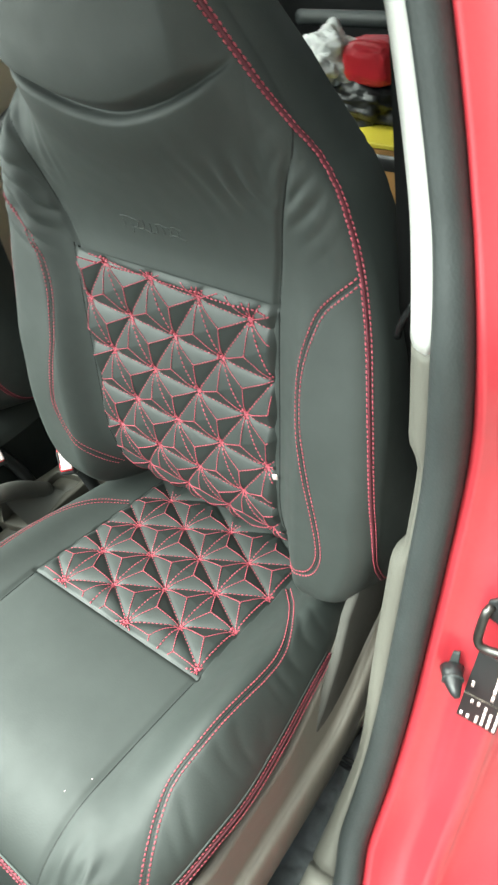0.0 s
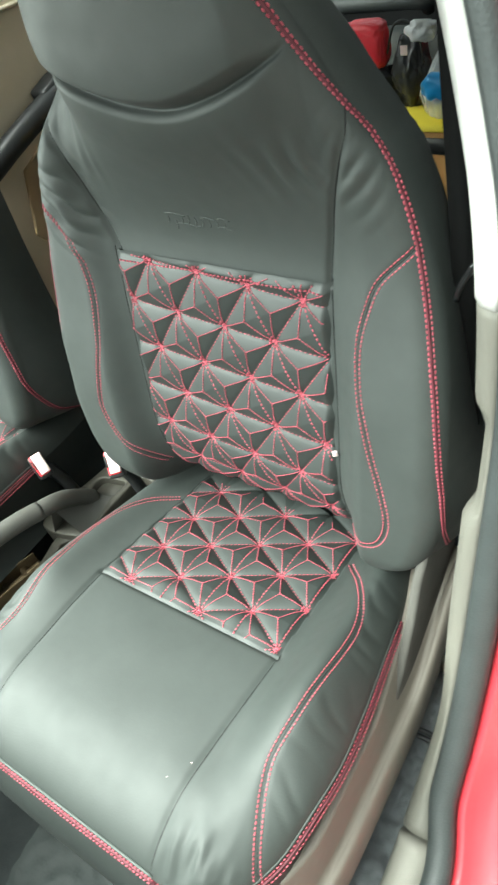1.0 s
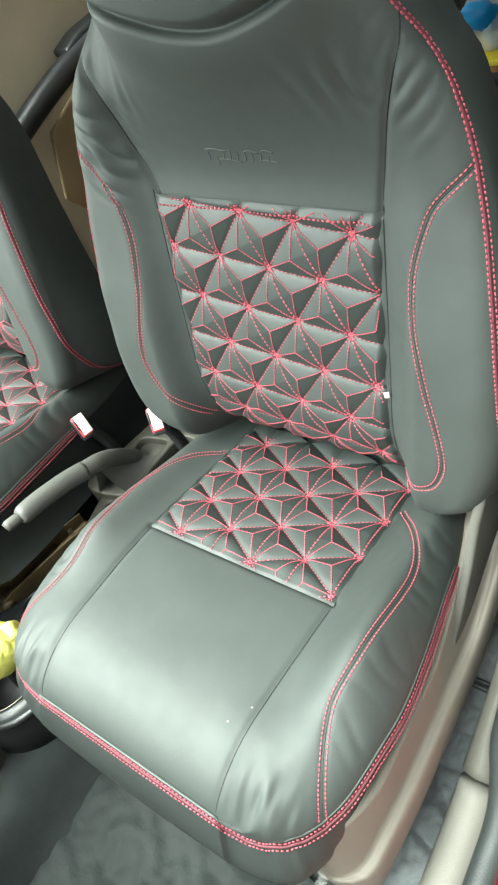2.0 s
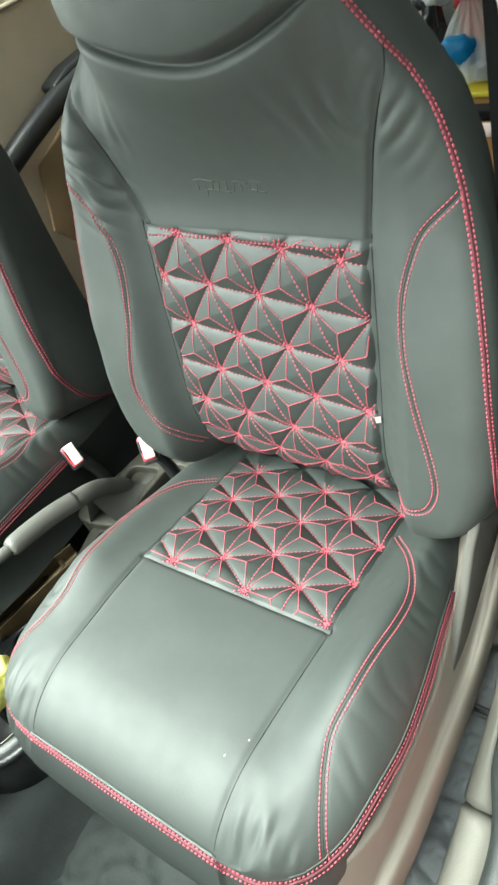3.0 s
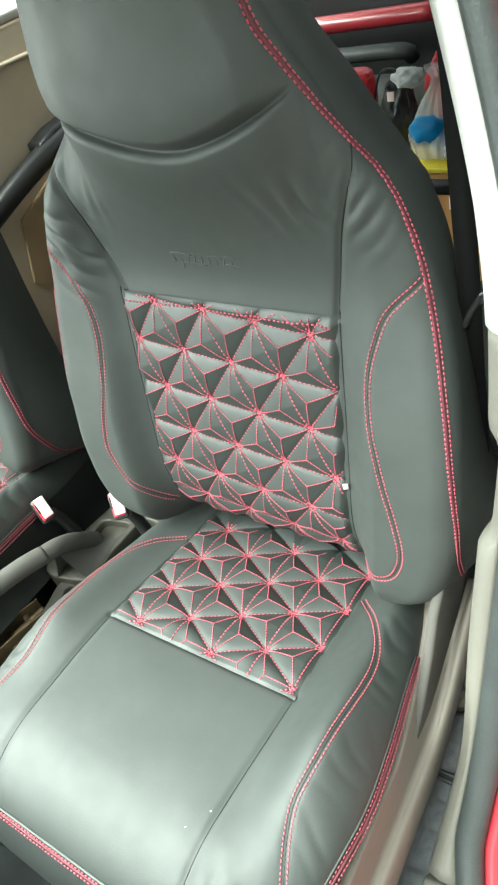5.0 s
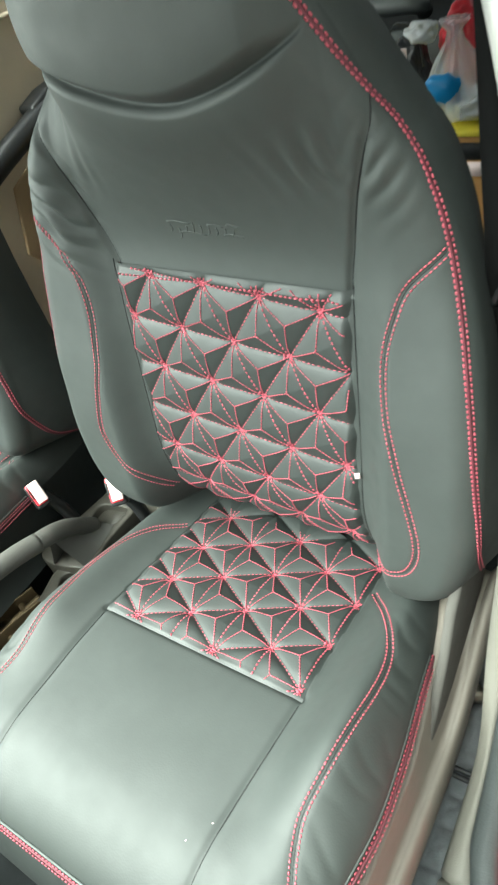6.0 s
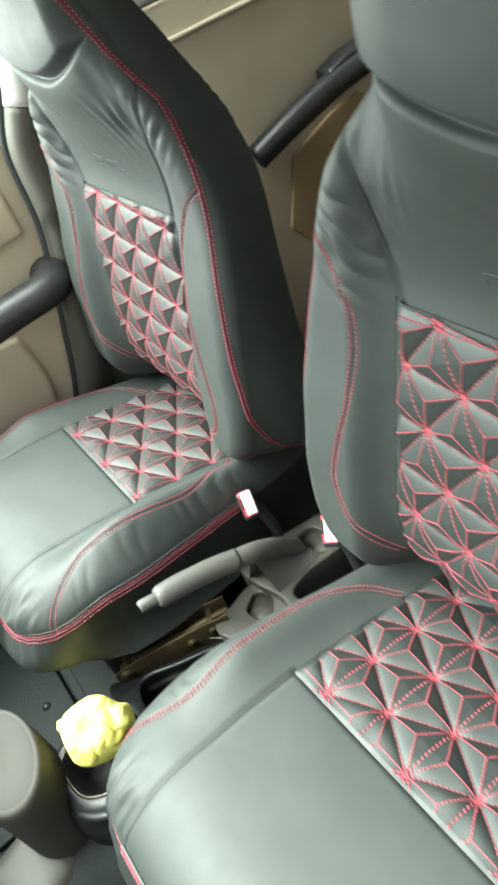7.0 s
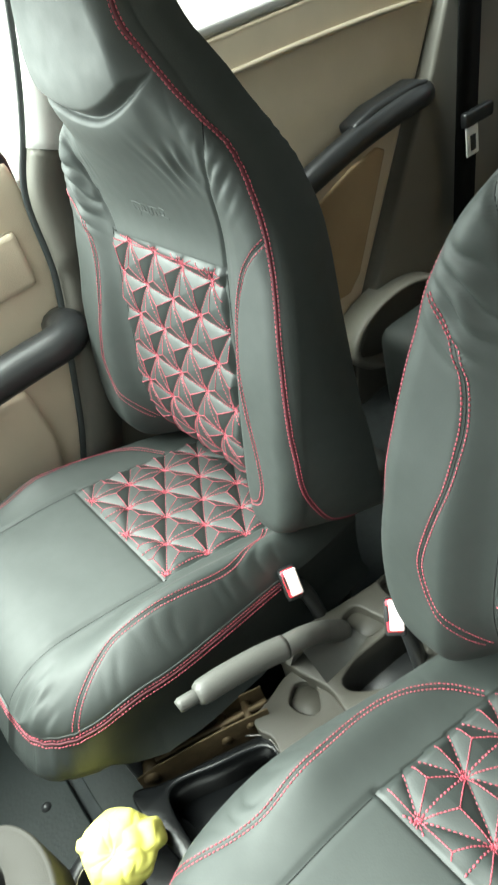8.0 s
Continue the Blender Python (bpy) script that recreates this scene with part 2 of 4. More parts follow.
EDGE_SEAM = curve_fn([(0.44, 0.070), (0.40, 0.102), (0.34, 0.120), (0.2726, 0.138), (0.24, 0.1535), (0.212, 0.170), (0.185, 0.189), (0.167, 0.2025), (0.147, 0.218), (0.11, 0.2313), (0.067, 0.241), (0.025, 0.249), (-0.017, 0.2575), (-0.078, 0.268), (-0.14, 0.277), (-0.21, 0.287), (-0.26, 0.295), (-0.30, 0.306), (-0.345, 0.320), (-0.39, 0.334)])

WING_RIGHT = [(0.241, 0.051), (0.222, 0.033), (0.2055, 0.0135), (0.1958, -0.0124), (0.1885, -0.042), (0.1867, -0.072), (0.190, -0.108), (0.1972, -0.142), (0.2057, -0.180), (0.217, -0.222), (0.2248, -0.2575), (0.2242, -0.283), (0.214, -0.307), (0.196, -0.319), (0.165, -0.326)]
WING_LEFT = [(0.231, 0.0554), (0.2145, 0.034), (0.2030, 0.0125), (0.1915, -0.0134), (0.187, -0.042), (0.187, -0.075), (0.194, -0.128), (0.2035, -0.165), (0.2135, -0.2097), (0.2150, -0.238), (0.203, -0.272), (0.176, -0.310), (0.157, -0.345)]
UPPER_SEAM = [(0.147, 0.0), (0.1505, 0.0275), (0.1615, 0.0753), (0.1733, 0.1132), (0.1850, 0.1431), (0.1935, 0.165), (0.1960, 0.171)]
UPPER_LEFT = [(0.1415, 0.0), (0.148, 0.027), (0.158, 0.060), (0.166, 0.095), (0.174, 0.125), (0.187, 0.152)]
CENTRE_SEAM = [(0.149, 0.004), (0.150, -0.1), (0.150, -0.2), (0.149, -0.3), (0.149, -0.4)]


def near_line(a, v, line):
    d = np.full(a.shape, 9.0)
    for p in spline(line, 0.003):
        d = np.minimum(d, (a - p[0]) ** 2 + (v - p[1]) ** 2)
    return np.sqrt(d)


crease_at = curve_fn([(-0.15, 0.229), (-0.115, 0.2175), (-0.089, 0.2075), (-0.070, 0.2010), (-0.0526, 0.1952), (-0.0307, 0.1885), (-0.010, 0.1827), (0.012, 0.1788), (0.032, 0.1770), (0.050, 0.1776), (0.066, 0.1805), (0.0826, 0.1849), (0.1003, 0.1909), (0.1143, 0.1969), (0.1285, 0.2032), (0.1427, 0.2108), (0.1555, 0.2188), (0.17, 0.229)])


def ripple(x, v, seed, size):
    return np.array([noise.noise(Vector((float(p) / size, float(q) / size, seed))) for p, q in zip(x.ravel(), v.ravel())]).reshape(x.shape)


def back_front(s, v, fine=True):
    """How far the front of the backrest stands out, at s across and v up."""
    a = np.abs(s)
    f = bolster(v) * smooth01((a - 0.146) / 0.05)
    f -= 0.075 * np.clip((-0.24 - v) / 0.16, 0, 1) ** 2 * (1 - smooth01((a - 0.14) / 0.05))
    up = v - crease_at(np.clip(s, -0.15, 0.16))
    mid = 1 - np.where(s > 0, smooth01((a - 0.122) / 0.032), smooth01((a - 0.085) / 0.05))
    f -= 0.036 * (s < 0) * smooth01((a - 0.04) / 0.11) ** 1.3 * smooth01((v - 0.11) / 0.10)
    f += 0.088 * smooth01((v - 0.005) / 0.285)
    f += 0.026 * np.clip(1 - (a / 0.165) ** 2, 0, 1) * smooth01((v - 0.02) / 0.15)
    f += mid * np.where(up > 0, 0.011 * smooth01(up / 0.011) * np.exp(-(np.maximum(up - 0.011, 0) / 0.05) ** 2), 0.0062 * smooth01(-up / 0.011) * np.exp(-(np.maximum(-up - 0.013, 0) / 0.034) ** 2))
    reach = 1 - np.where(s > 0, smooth01((a - 0.150) / 0.012), smooth01((a - 0.105) / 0.03))
    f -= 0.0045 * reach * np.exp(-(up / 0.0030) ** 2)
    f += 0.013 * (s < 0) * smooth01((a - 0.15) / 0.05) * np.exp(-(((v - 0.08) / 0.1) ** 2))
    f -= 0.035 * np.clip((-0.335 - v) / 0.07, 0, 1) ** 2
    f -= 0.10 * np.clip((v - 0.36) / 0.1, 0, 1) ** 2
    if fine:
        right = np.sign(s) > 0
        upper = np.where(right, near_line(a, v, UPPER_SEAM), near_line(a, v, UPPER_LEFT))
        f -= np.where(right, 0.0048 * (1 - 0.85 * smooth01((v - 0.148) / 0.018)), 0.0055) * np.exp(-(upper / np.where(right, 0.0034, 0.0042)) ** 2)
        f -= 0.0012 * np.exp(-(near_line(a, v, CENTRE_SEAM) / 0.0030) ** 2)
        f -= 0.0017 * np.exp(-(np.where(right, near_line(a, v, WING_RIGHT), near_line(a, v, WING_LEFT)) / 0.0035) ** 2)
        clear = smooth01(upper / 0.008)
        wing = np.exp(-(((a - 0.192) / 0.036) ** 2 + ((v - np.where(right, 0.105, 0.065)) / 0.055) ** 2)) * clear * (1 - smooth01((a - back_w(v) + np.where(right, 0.026, 0.014)) / 0.016))
        bend = ripple(s, v, 12.0, 0.05)
        run = np.where(right, (0.66 * v - 0.75 * a) / 0.0150 + 0.3, (0.80 * v - 0.60 * a) / 0.0215) + 0.55 * bend
        fold = np.sqrt(np.sin(np.pi * run) ** 2 + 0.006) * (0.75 + 0.5 * ripple(s, v, 23.0, 0.03)) - 0.6
        top = np.exp(-(((a - 0.196) / 0.026) ** 2 + ((v - 0.124) / 0.040) ** 2))
        f += np.where(right, 0.0050 * top, 0.0112 * wing) * clear * fold
        chest = np.exp(-((v - 0.125) / 0.035) ** 2) * smooth01((a - 0.06) / 0.07) * (1 - smooth01((a - 0.15) / 0.02))
        f += np.where(right, 0.0024, 0.0008) * chest * (0.6 + bend) * np.sin((a + 0.35 * v) * 2 * np.pi / 0.024 + 2.5 * bend)
        f += 0.0016 * ripple(s, v, 1.0, 0.06) * smooth01((a - 0.12) / 0.05)
    return f


def back_place(s, v, fine=True, lift=0.0):
    """The place on the backrest's cover at s across (round its edge too) and v up."""
    s, v = np.broadcast_arrays(np.asarray(s, float), np.asarray(v, float))
    w = back_w(v)
    a, flat = np.abs(s), w - EDGE
    ang = np.clip((a - flat) / EDGE, 0, np.pi / 2)
    over = np.maximum(a - flat - EDGE * np.pi / 2, 0)
    x = np.where(a <= flat, a, flat + (EDGE + lift) * np.sin(ang)) + 0.004 * np.sin(np.clip(over / BACK_T(v), 0, 1) * np.pi) + FLARE(v) * over * (s > 0)
    x = x * (1 - (0.09 * smooth01((v - 0.03) / 0.16) + 0.11 * smooth01((v - 0.14) / 0.10)) * (s < 0) * smooth01((a - 0.08) / 0.08))
    f = back_front(np.sign(s) * np.minimum(a, w), v, fine) - EDGE + (EDGE + lift) * np.cos(ang) - over
    return BACK_AT + np.sign(s)[..., None] * x[..., None] * [1, 0, 0] + v[..., None] * BACK_UP + f[..., None] * BACK_OUT


def backrest_mesh():
    v = np.r_[np.linspace(-0.405, -0.36, 16)[:-1], np.linspace(-0.36, 0.165, 177)[:-1], np.linspace(0.165, 0.235, 51)[:-1], np.linspace(0.235, 0.455, 60)]
    u = np.linspace(-1, 1, 331)
    reach = back_w(v) - EDGE + EDGE * np.pi / 2 + BACK_T(v)
    s = u[None, :] * reach[:, None]
    vv = np.repeat(v[:, None], len(u), 1)
    p = back_place(s, vv)
    inside = (np.abs(s) < 0.143) & (vv < -0.004)
    p = p - inside[..., None] * 0.006 * BACK_OUT
    k = np.linspace(0, 1, 9)[1:-1]
    rear = p[:, -1:, :] * (1 - k)[None, :, None] + p[:, :1, :] * k[None, :, None] - (0.02 * np.sin(k * np.pi))[None, :, None] * BACK_OUT
    return grid_mesh("backrest", np.concatenate([p, rear], 1), True, True)


cush_w = curve_fn([(-0.256, 0.145), (-0.252, 0.179), (-0.243, 0.205), (-0.228, 0.2245), (-0.205, 0.241), (-0.16, 0.259), (-0.08, 0.270), (0.0, 0.265), (0.09, 0.252), (0.2, 0.238), (0.31, 0.22)])
cush_top = curve_fn([(-0.27, 0.640), (-0.2, 0.645), (-0.12, 0.641), (0.0, 0.622), (0.1, 0.5975), (0.2, 0.573), (0.31, 0.55)])
CUSH_SEAM = [(0.1475, 0.01), (0.1455, -0.06), (0.143, -0.12), (0.141, -0.19), (0.140, -0.25)]
CUSH_PIPE_LEFT = [(0.152, 0.184), (0.178, 0.162), (0.1965, 0.135), (0.2116, 0.099), (0.216, 0.054), (0.2115, -0.002), (0.2085, -0.051), (0.2055, -0.093), (0.2115, -0.125), (0.2215, -0.155), (0.2385, -0.193), (0.2415, -0.203)]
CUSH_PIPE_RIGHT = [(0.152, 0.184), (0.180, 0.155), (0.2075, 0.114), (0.2200, 0.080), (0.2230, 0.040), (0.2205, -0.010), (0.2180, -0.055), (0.2140, -0.100), (0.2190, -0.130), (0.2265, -0.154), (0.2395, -0.193), (0.2425, -0.203)]


def cush_height(x, y, fine=True):
    a = np.abs(x)
    w = cush_w(y)
    z = cush_top(y) + 0.0
    z = z + 0.026 * np.exp(-((a - 0.215) / 0.04) ** 2) * smooth01((y + 0.14) / 0.12)
    z = z + 0.024 * (x > 0) * smooth01((a - 0.155) / 0.06) * smooth01((y + 0.22) / 0.12)
    edge = np.minimum(w - a, (y + 0.258) * 1.0)
    r = 0.105
    t = np.clip(1 - edge / r, 0, 1)
    z = z - 0.058 * (1 - np.sqrt(np.clip(1 - t * t, 0, 1)))
    if fine:
        z = z - 0.003 * np.exp(-(near_line(a, y, CUSH_SEAM) / 0.0045) ** 2)
        z = z - 0.0018 * np.exp(-(np.where(x > 0, near_line(a, y, CUSH_PIPE_RIGHT), near_line(a, y, CUSH_PIPE_LEFT)) / 0.0035) ** 2)
        z = z - 0.004 * np.exp(-((y - 0.0065) / 0.003) ** 2) * (a < 0.150)
        front = smooth01((a - 0.135) / 0.02) * (1 - smooth01((a - 0.245) / 0.02)) * np.exp(-((y + 0.235) / 0.035) ** 2)
        z = z + 0.0035 * front * ripple(x, y * 0.25, 6.0, 0.011) * 2.2
        pipe = spline(CUSH_PIPE_RIGHT, 0.003)
        order = np.argsort(pipe[:, 1])
        past = a - np.interp(y, pipe[order, 1], pipe[order, 0])
        side = smooth01(past / 0.010) * (1 - smooth01((a - w + 0.012) / 0.012)) * smooth01((y + 0.20) / 0.03) * (1 - smooth01((y - 0.13) / 0.04))
        bend = ripple(x, y, 15.0, 0.05)
        z = z + 0.0032 * side * (0.45 + bend) * (np.abs(np.sin(np.pi * ((y + 0.35 * a) / 0.030 + 0.9 * bend))) ** 0.8 - 0.6)
        z = z + 0.0014 * ripple(x, y, 4.0, 0.07)
    return z


def cush_place(x, y, fine=True, lift=0.0):
    x, y = np.broadcast_arrays(np.asarray(x, float), np.asarray(y, float))
    return np.stack([x, y, cush_height(x, y, fine)], -1) + lift * CUSH_OUT


def cushion_mesh():
    y = np.r_[np.linspace(-0.256, -0.20, 34)[:-1], np.linspace(-0.20, 0.215, 140)[:-1], np.linspace(0.215, 0.31, 14)]
    u = np.linspace(-1, 1, 189)
    x = u[None, :] * cush_w(y)[:, None]
    yy = np.repeat(y[:, None], len(u), 1)
    p = cush_place(x, yy)
    p[..., 2] -= ((np.abs(x) < 0.146) & (yy > 0.0075)) * 0.006
    n, m = p.shape[:2]
    verts, faces = list(p.reshape(-1, 3)), grid_faces(n, m)
    rim = [i * m + m - 1 for i in range(n - 1, 0, -1)] + [j for j in range(m - 1, 0, -1)] + [i * m for i in range(0, n)]
    ring = np.array([verts[i] for i in rim])
    mid = np.array([0, 0.03, 0.0])
    out = ring - mid
    out[:, 2] = 0
    out /= np.linalg.norm(out, axis=1)[:, None]
    fore = np.clip((-ring[:, 1] - 0.12) / 0.12, 0, 1)
    tuck = smooth01((ring[:, 0] - 0.2) / 0.03) * (1 - fore)
    swell = (0.25 + 0.85 * fore) * (1 - tuck) - 0.40 * tuck
    top = mesh_of("cushion", verts, faces)
    rows = [ring]
    short = 1 - 0.42 * fore * smooth01((ring[:, 0] - 0.02) / 0.13)
    for far, down in ((0.008, 0.010), (0.017, 0.026), (0.024, 0.050), (0.026, 0.078), (0.020, 0.105), (-0.02, 0.13)):
        rows.append(ring + out * (far * swell)[:, None] - np.array([0, 0, 1.0]) * (down * (1 - (1 - short) * smooth01((down - 0.008) / 0.06)))[:, None])
    return top, grid_mesh("skirt", np.array(rows)), ring


# the quilting: a lattice of equal triangles, each a low three-sided pyramid
SIDE = 0.070


def lattice(u, v, turn, u0, v0):
    """For each place: how far it stands from the nearest edge of its triangle (0 to 1 in the middle) and from the nearest corner."""
    c, s = math.cos(radians(turn)), math.sin(radians(turn))
    p, q = c * (u - u0) + s * (v - v0), -s * (u - u0) + c * (v - v0)
    h = SIDE * math.sqrt(3) / 2
    k = [q / h, (math.sqrt(3) / 2 * p - 0.5 * q) / h, (math.sqrt(3) / 2 * p + 0.5 * q) / h]
    off = [np.abs(t - np.round(t)) for t in k]
    j = np.round(q / h)
    i = np.round(p / SIDE - j * 0.5)
    return off, np.minimum(np.hypot(p - (i + 0.5 * j) * SIDE, q - j * h), SIDE)


def quilt_lines(turn, u0, v0, inside):
    """The lattice's edges and the three spokes of every triangle that lie inside, as pairs of ends."""
    c, s = math.cos(radians(turn)), math.sin(radians(turn))
    h = SIDE * math.sqrt(3) / 2

    def node(i, j):
        p, q = (i + 0.5 * j) * SIDE, j * h
        return np.array([u0 + c * p - s * q, v0 + s * p + c * q])

    edges, spokes, nodes = [], [], []
    for i in range(-9, 10):
        for j in range(-9, 10):
            a, b, d, e = node(i, j), node(i + 1, j), node(i, j + 1), node(i + 1, j - 1)
            nodes.append(a)
            edges += [(a, b), (a, d), (b, d)]
            for tri in ((a, b, d), (a, b, e)):
                m = (tri[0] + tri[1] + tri[2]) / 3
                spokes += [(m, t) for t in tri]

    def cut(lines):
        kept = []
        for a, b in lines:
            t = np.linspace(0, 1, 60)
            q = a + (b - a) * t[:, None]
            ok = inside(q[:, 0], q[:, 1])
            if ok.sum() > 4:
                kept.append((q[ok][0], q[ok][-1]))
        return kept

    return cut(edges), cut(spokes), [q for q in nodes if inside(*q)]


def relief(u, v, turn, u0, v0, soft, high):
    """The height of the padding: deep creases along two of the lattice's three directions, a shallow one along the third."""
    off, corner = lattice(u, v, turn, u0, v0)
    deep = np.min([o for n, o in enumerate(off) if n != soft], 0)
    pyramid = np.clip(np.min(off, 0) * 3, 0, 1)
    h = 0.50 * np.clip(deep * 2, 0, 1) ** 0.6 + 0.50 * pyramid ** 0.68
    return high * h + 0.001 - 0.0035 * np.exp(-(corner / 0.009) ** 2)


BACK_Q = dict(turn=-5.0, u0=0.004, v0=-0.075, soft=2)
CUSH_Q = dict(turn=30.0, u0=0.019, v0=0.086, soft=1)


def back_quilt_place(u, v, lift=0.0):
    u, v = np.broadcast_arrays(np.asarray(u, float), np.asarray(v, float))
    k = smooth01((0.1525 - np.abs(u)) / 0.015)
    top = smooth01((0.001 - v) / 0.012)
    r = relief(u, v, high=0.0090, **BACK_Q) * (0.3 + 0.7 * k) * (0.08 + 0.92 * top) - 0.007 * (1 - k) + 0.0015 * (1 - top)
    return BACK_AT + u[..., None] * [1, 0, 0] + v[..., None] * BACK_UP + (back_front(u, v, False) + r + lift)[..., None] * BACK_OUT


def cush_quilt_place(u, v, lift=0.0):
    u, v = np.broadcast_arrays(np.asarray(u, float), np.asarray(v, float))
    hem = 0.1485 - np.abs(u)
    k, front = smooth01(hem / 0.012), v - 0.0055
    r = relief(u, v, high=0.0096, **CUSH_Q) * (0.2 + 0.8 * k) * (0.10 * smooth01(front / 0.006) + 0.90 * smooth01(front / 0.030)) - 0.002 * (1 - k) - 0.0015 * (1 - smooth01(front / 0.004))
    return cush_place(u, v, False) + (r + lift)[..., None] * CUSH_OUT


def stitches(paths, length=0.0048, gap=0.0016, thick=0.00075, wobble=0.0):
    """Single stitches along paths on a surface."""
    verts, faces = [], []
    rng = random.Random(5)
    for path in paths:
        p = np.array(path, float)
        s = np.r_[0, np.cumsum(np.linalg.norm(np.diff(p, axis=0), axis=1))]
        at = 0.0
        while at + length * 0.6 < s[-1]:
            to = min(at + length * rng.uniform(0.9, 1.1), s[-1])
            a, b = (np.array([np.interp(t, s, p[:, i]) for i in range(3)]) for t in (at, to))
            d = (b - a) / max(np.linalg.norm(b - a), 1e-6)
            x = np.cross(d, (0.13, 0.31, 0.94))
            x /= max(np.linalg.norm(x), 1e-6)
            y = np.cross(d, x)
            a, b = a + x * rng.uniform(-wobble, wobble), b + x * rng.uniform(-wobble, wobble)
            o = len(verts)
            verts.append(a)
            for q in (a + (b - a) * 0.22, a + (b - a) * 0.78):
                verts += [q + thick * x, q + thick * y, q - thick * x, q - thick * y]
            verts.append(b)
            for i in range(4):
                j = (i + 1) % 4
                faces += [(o, o + 1 + j, o + 1 + i), (o + 1 + i, o + 1 + j, o + 5 + j, o + 5 + i), (o + 5 + i, o + 5 + j, o + 9)]
            at = to + gap
    return mesh_of("stitching", verts, faces)


def beside(line, off, step=0.003):
    """A path beside a line in the plane of (s, v)."""
    p = spline(line, step)
    t = np.gradient(p, axis=0)
    t /= np.linalg.norm(t, axis=1)[:, None]
    return p + off * np.stack([-t[:, 1], t[:, 0]], 1)


def build_seat():
    seat = thing("car_seat", "car front seat in black leather cover with red-stitched diamond quilting", "car seat", "front seats", at=(0, 0, 0.47))
    back = part("backrest", backrest_mesh(), LEATHER, seat, "tall black leather backrest with built-in headrest and side wings")
    me, hem, rim = cushion_mesh()
    cushion = part("cushion", me, LEATHER, seat, "black leather seat cushion with rounded front")
    part("skirt", hem, SKIRT, cushion, "side of the cushion cover, its leather darkened for shade")
    base = part("seat_frame", block((0.42, 0.46, 0.20), (0, 0.05, 0.385), 0.02), BLACK, seat, "dark seat base and slide rails")
    # quilted inlays
    u, v = np.linspace(-0.1525, 0.1525, 196), np.linspace(-0.40, 0.001, 256)
    g = back_quilt_place(u[None, :], v[:, None])
    panel = part("quilted_panel", grid_mesh("back_quilt", g), QUILT, back, "quilted leather inlay of raised triangles")
    u, v = np.linspace(-0.1485, 0.1485, 186), np.linspace(0.0055, 0.26, 160)
    g2 = cush_quilt_place(u[None, :], v[:, None])
    panel2 = part("quilted_panel", grid_mesh("cushion_quilt", g2), QUILT, cushion, "quilted leather inlay of raised triangles")
    for q, place, holder, inside in (
        (BACK_Q, back_quilt_place, back, lambda a, b: (np.abs(a) < 0.142) & (b < -0.003) & (b > -0.39)),
        (CUSH_Q, cush_quilt_place, cushion, lambda a, b: (np.abs(a) < 0.144) & (b > 0.008) & (b < 0.24)),
    ):
        edges, spokes, nodes = quilt_lines(q["turn"], q["u0"], q["v0"], inside)
        line = lambda ends, lift: place(*(np.linspace(ends[0], ends[1], 26)).T, lift)
        stuff("edge_stitching", stitches([line(e, 0.0005) for e in edges], 0.0042, 0.0014, 0.00115, 0.0003), THREAD, holder, "red dashed quilting stitches")
        stuff("spoke_stitching", stitches([line(e, 0.0003) for e in spokes], 0.0042, 0.0, 0.00078), THREAD, holder, "fine red quilting threads")
        rng = random.Random(3)
        stars = []
        for n in nodes:
            for k in range(9):
                w, r = rng.uniform(0, 6.28), rng.uniform(0.004, 0.009)
                stars.append((n, n + r * np.array([math.cos(w), math.sin(w)])))
        stuff("star_stitching", stitches([place(*(np.linspace(a, b, 5)).T, 0.0009) for a, b in stars], 0.004, 0.0005, 0.0009), THREAD, holder, "small red thread stars")
    # hems along the top of the back inlay
    stuff("hem_stitching", stitches([back_quilt_place(np.linspace(-0.14, 0.14, 90), -0.010, 0.0008)], 0.0042, 0.0014, 0.0011), THREAD, back)
    # double-stitched seams
    for side in (-1, 1):
        v = np.linspace(0.43, -0.385, 280)
        mid = EDGE_SEAM(v) + (0.0 if side > 0 else 0.007)
        wing_pipe = WING_RIGHT if side > 0 else WING_LEFT
        cush_pipe = CUSH_PIPE_RIGHT if side > 0 else CUSH_PIPE_LEFT
        for off in (-0.0027, 0.0027):
            p = back_place(side * (mid + off), v, True, 0.0005)
            stuff("edge_seam_stitching", stitches([p], 0.0042, 0.0011, 0.00092), THREAD, back, "row of red seam stitches")
        p = back_place(side * mid, v, True, -0.0004)
        part("overlock", tube(p[::2], 0.0028, 8, "overlock", flat=0.5), OVERLOCK, back, "dark red overlocked seam")
        for line, place, holder in ((UPPER_SEAM if side > 0 else UPPER_LEFT, back_place, back), (CENTRE_SEAM, back_place, back), (wing_pipe, back_place, back), (CUSH_SEAM, cush_place, cushion), (cush_pipe, cush_place, cushion)):
            q = spline(line, 0.006)
            part("seam_shade_line", tube(place(side * q[:, 0], q[:, 1], True, 0.0002), 0.0004 if line in (wing_pipe, cush_pipe) else 0.0007, 6, "seam_shade_line"), SEAM_SHADE, holder, "black line painting the shade in a sewn seam")
        for off in (-0.0032, 0.0032):
            q = beside(wing_pipe, off)
            stuff("wing_seam_stitching", stitches([back_place(side * q[:, 0], q[:, 1], True, 0.0006)], 0.0040, 0.0010, 0.00082), THREAD, back, "double row of red seam stitches")
            q = beside(cush_pipe, off)
            stuff("bolster_seam_stitching", stitches([cush_place(side * q[:, 0], q[:, 1], True, 0.0007)], 0.0040, 0.0010, 0.00082), THREAD, cushion, "double row of red seam stitches")
    out = rim - np.array([0, 0.03, 0])
    out[:, 2] = 0
    out /= np.linalg.norm(out, axis=1)[:, None]
    keep = rim[:, 1] < 0.14
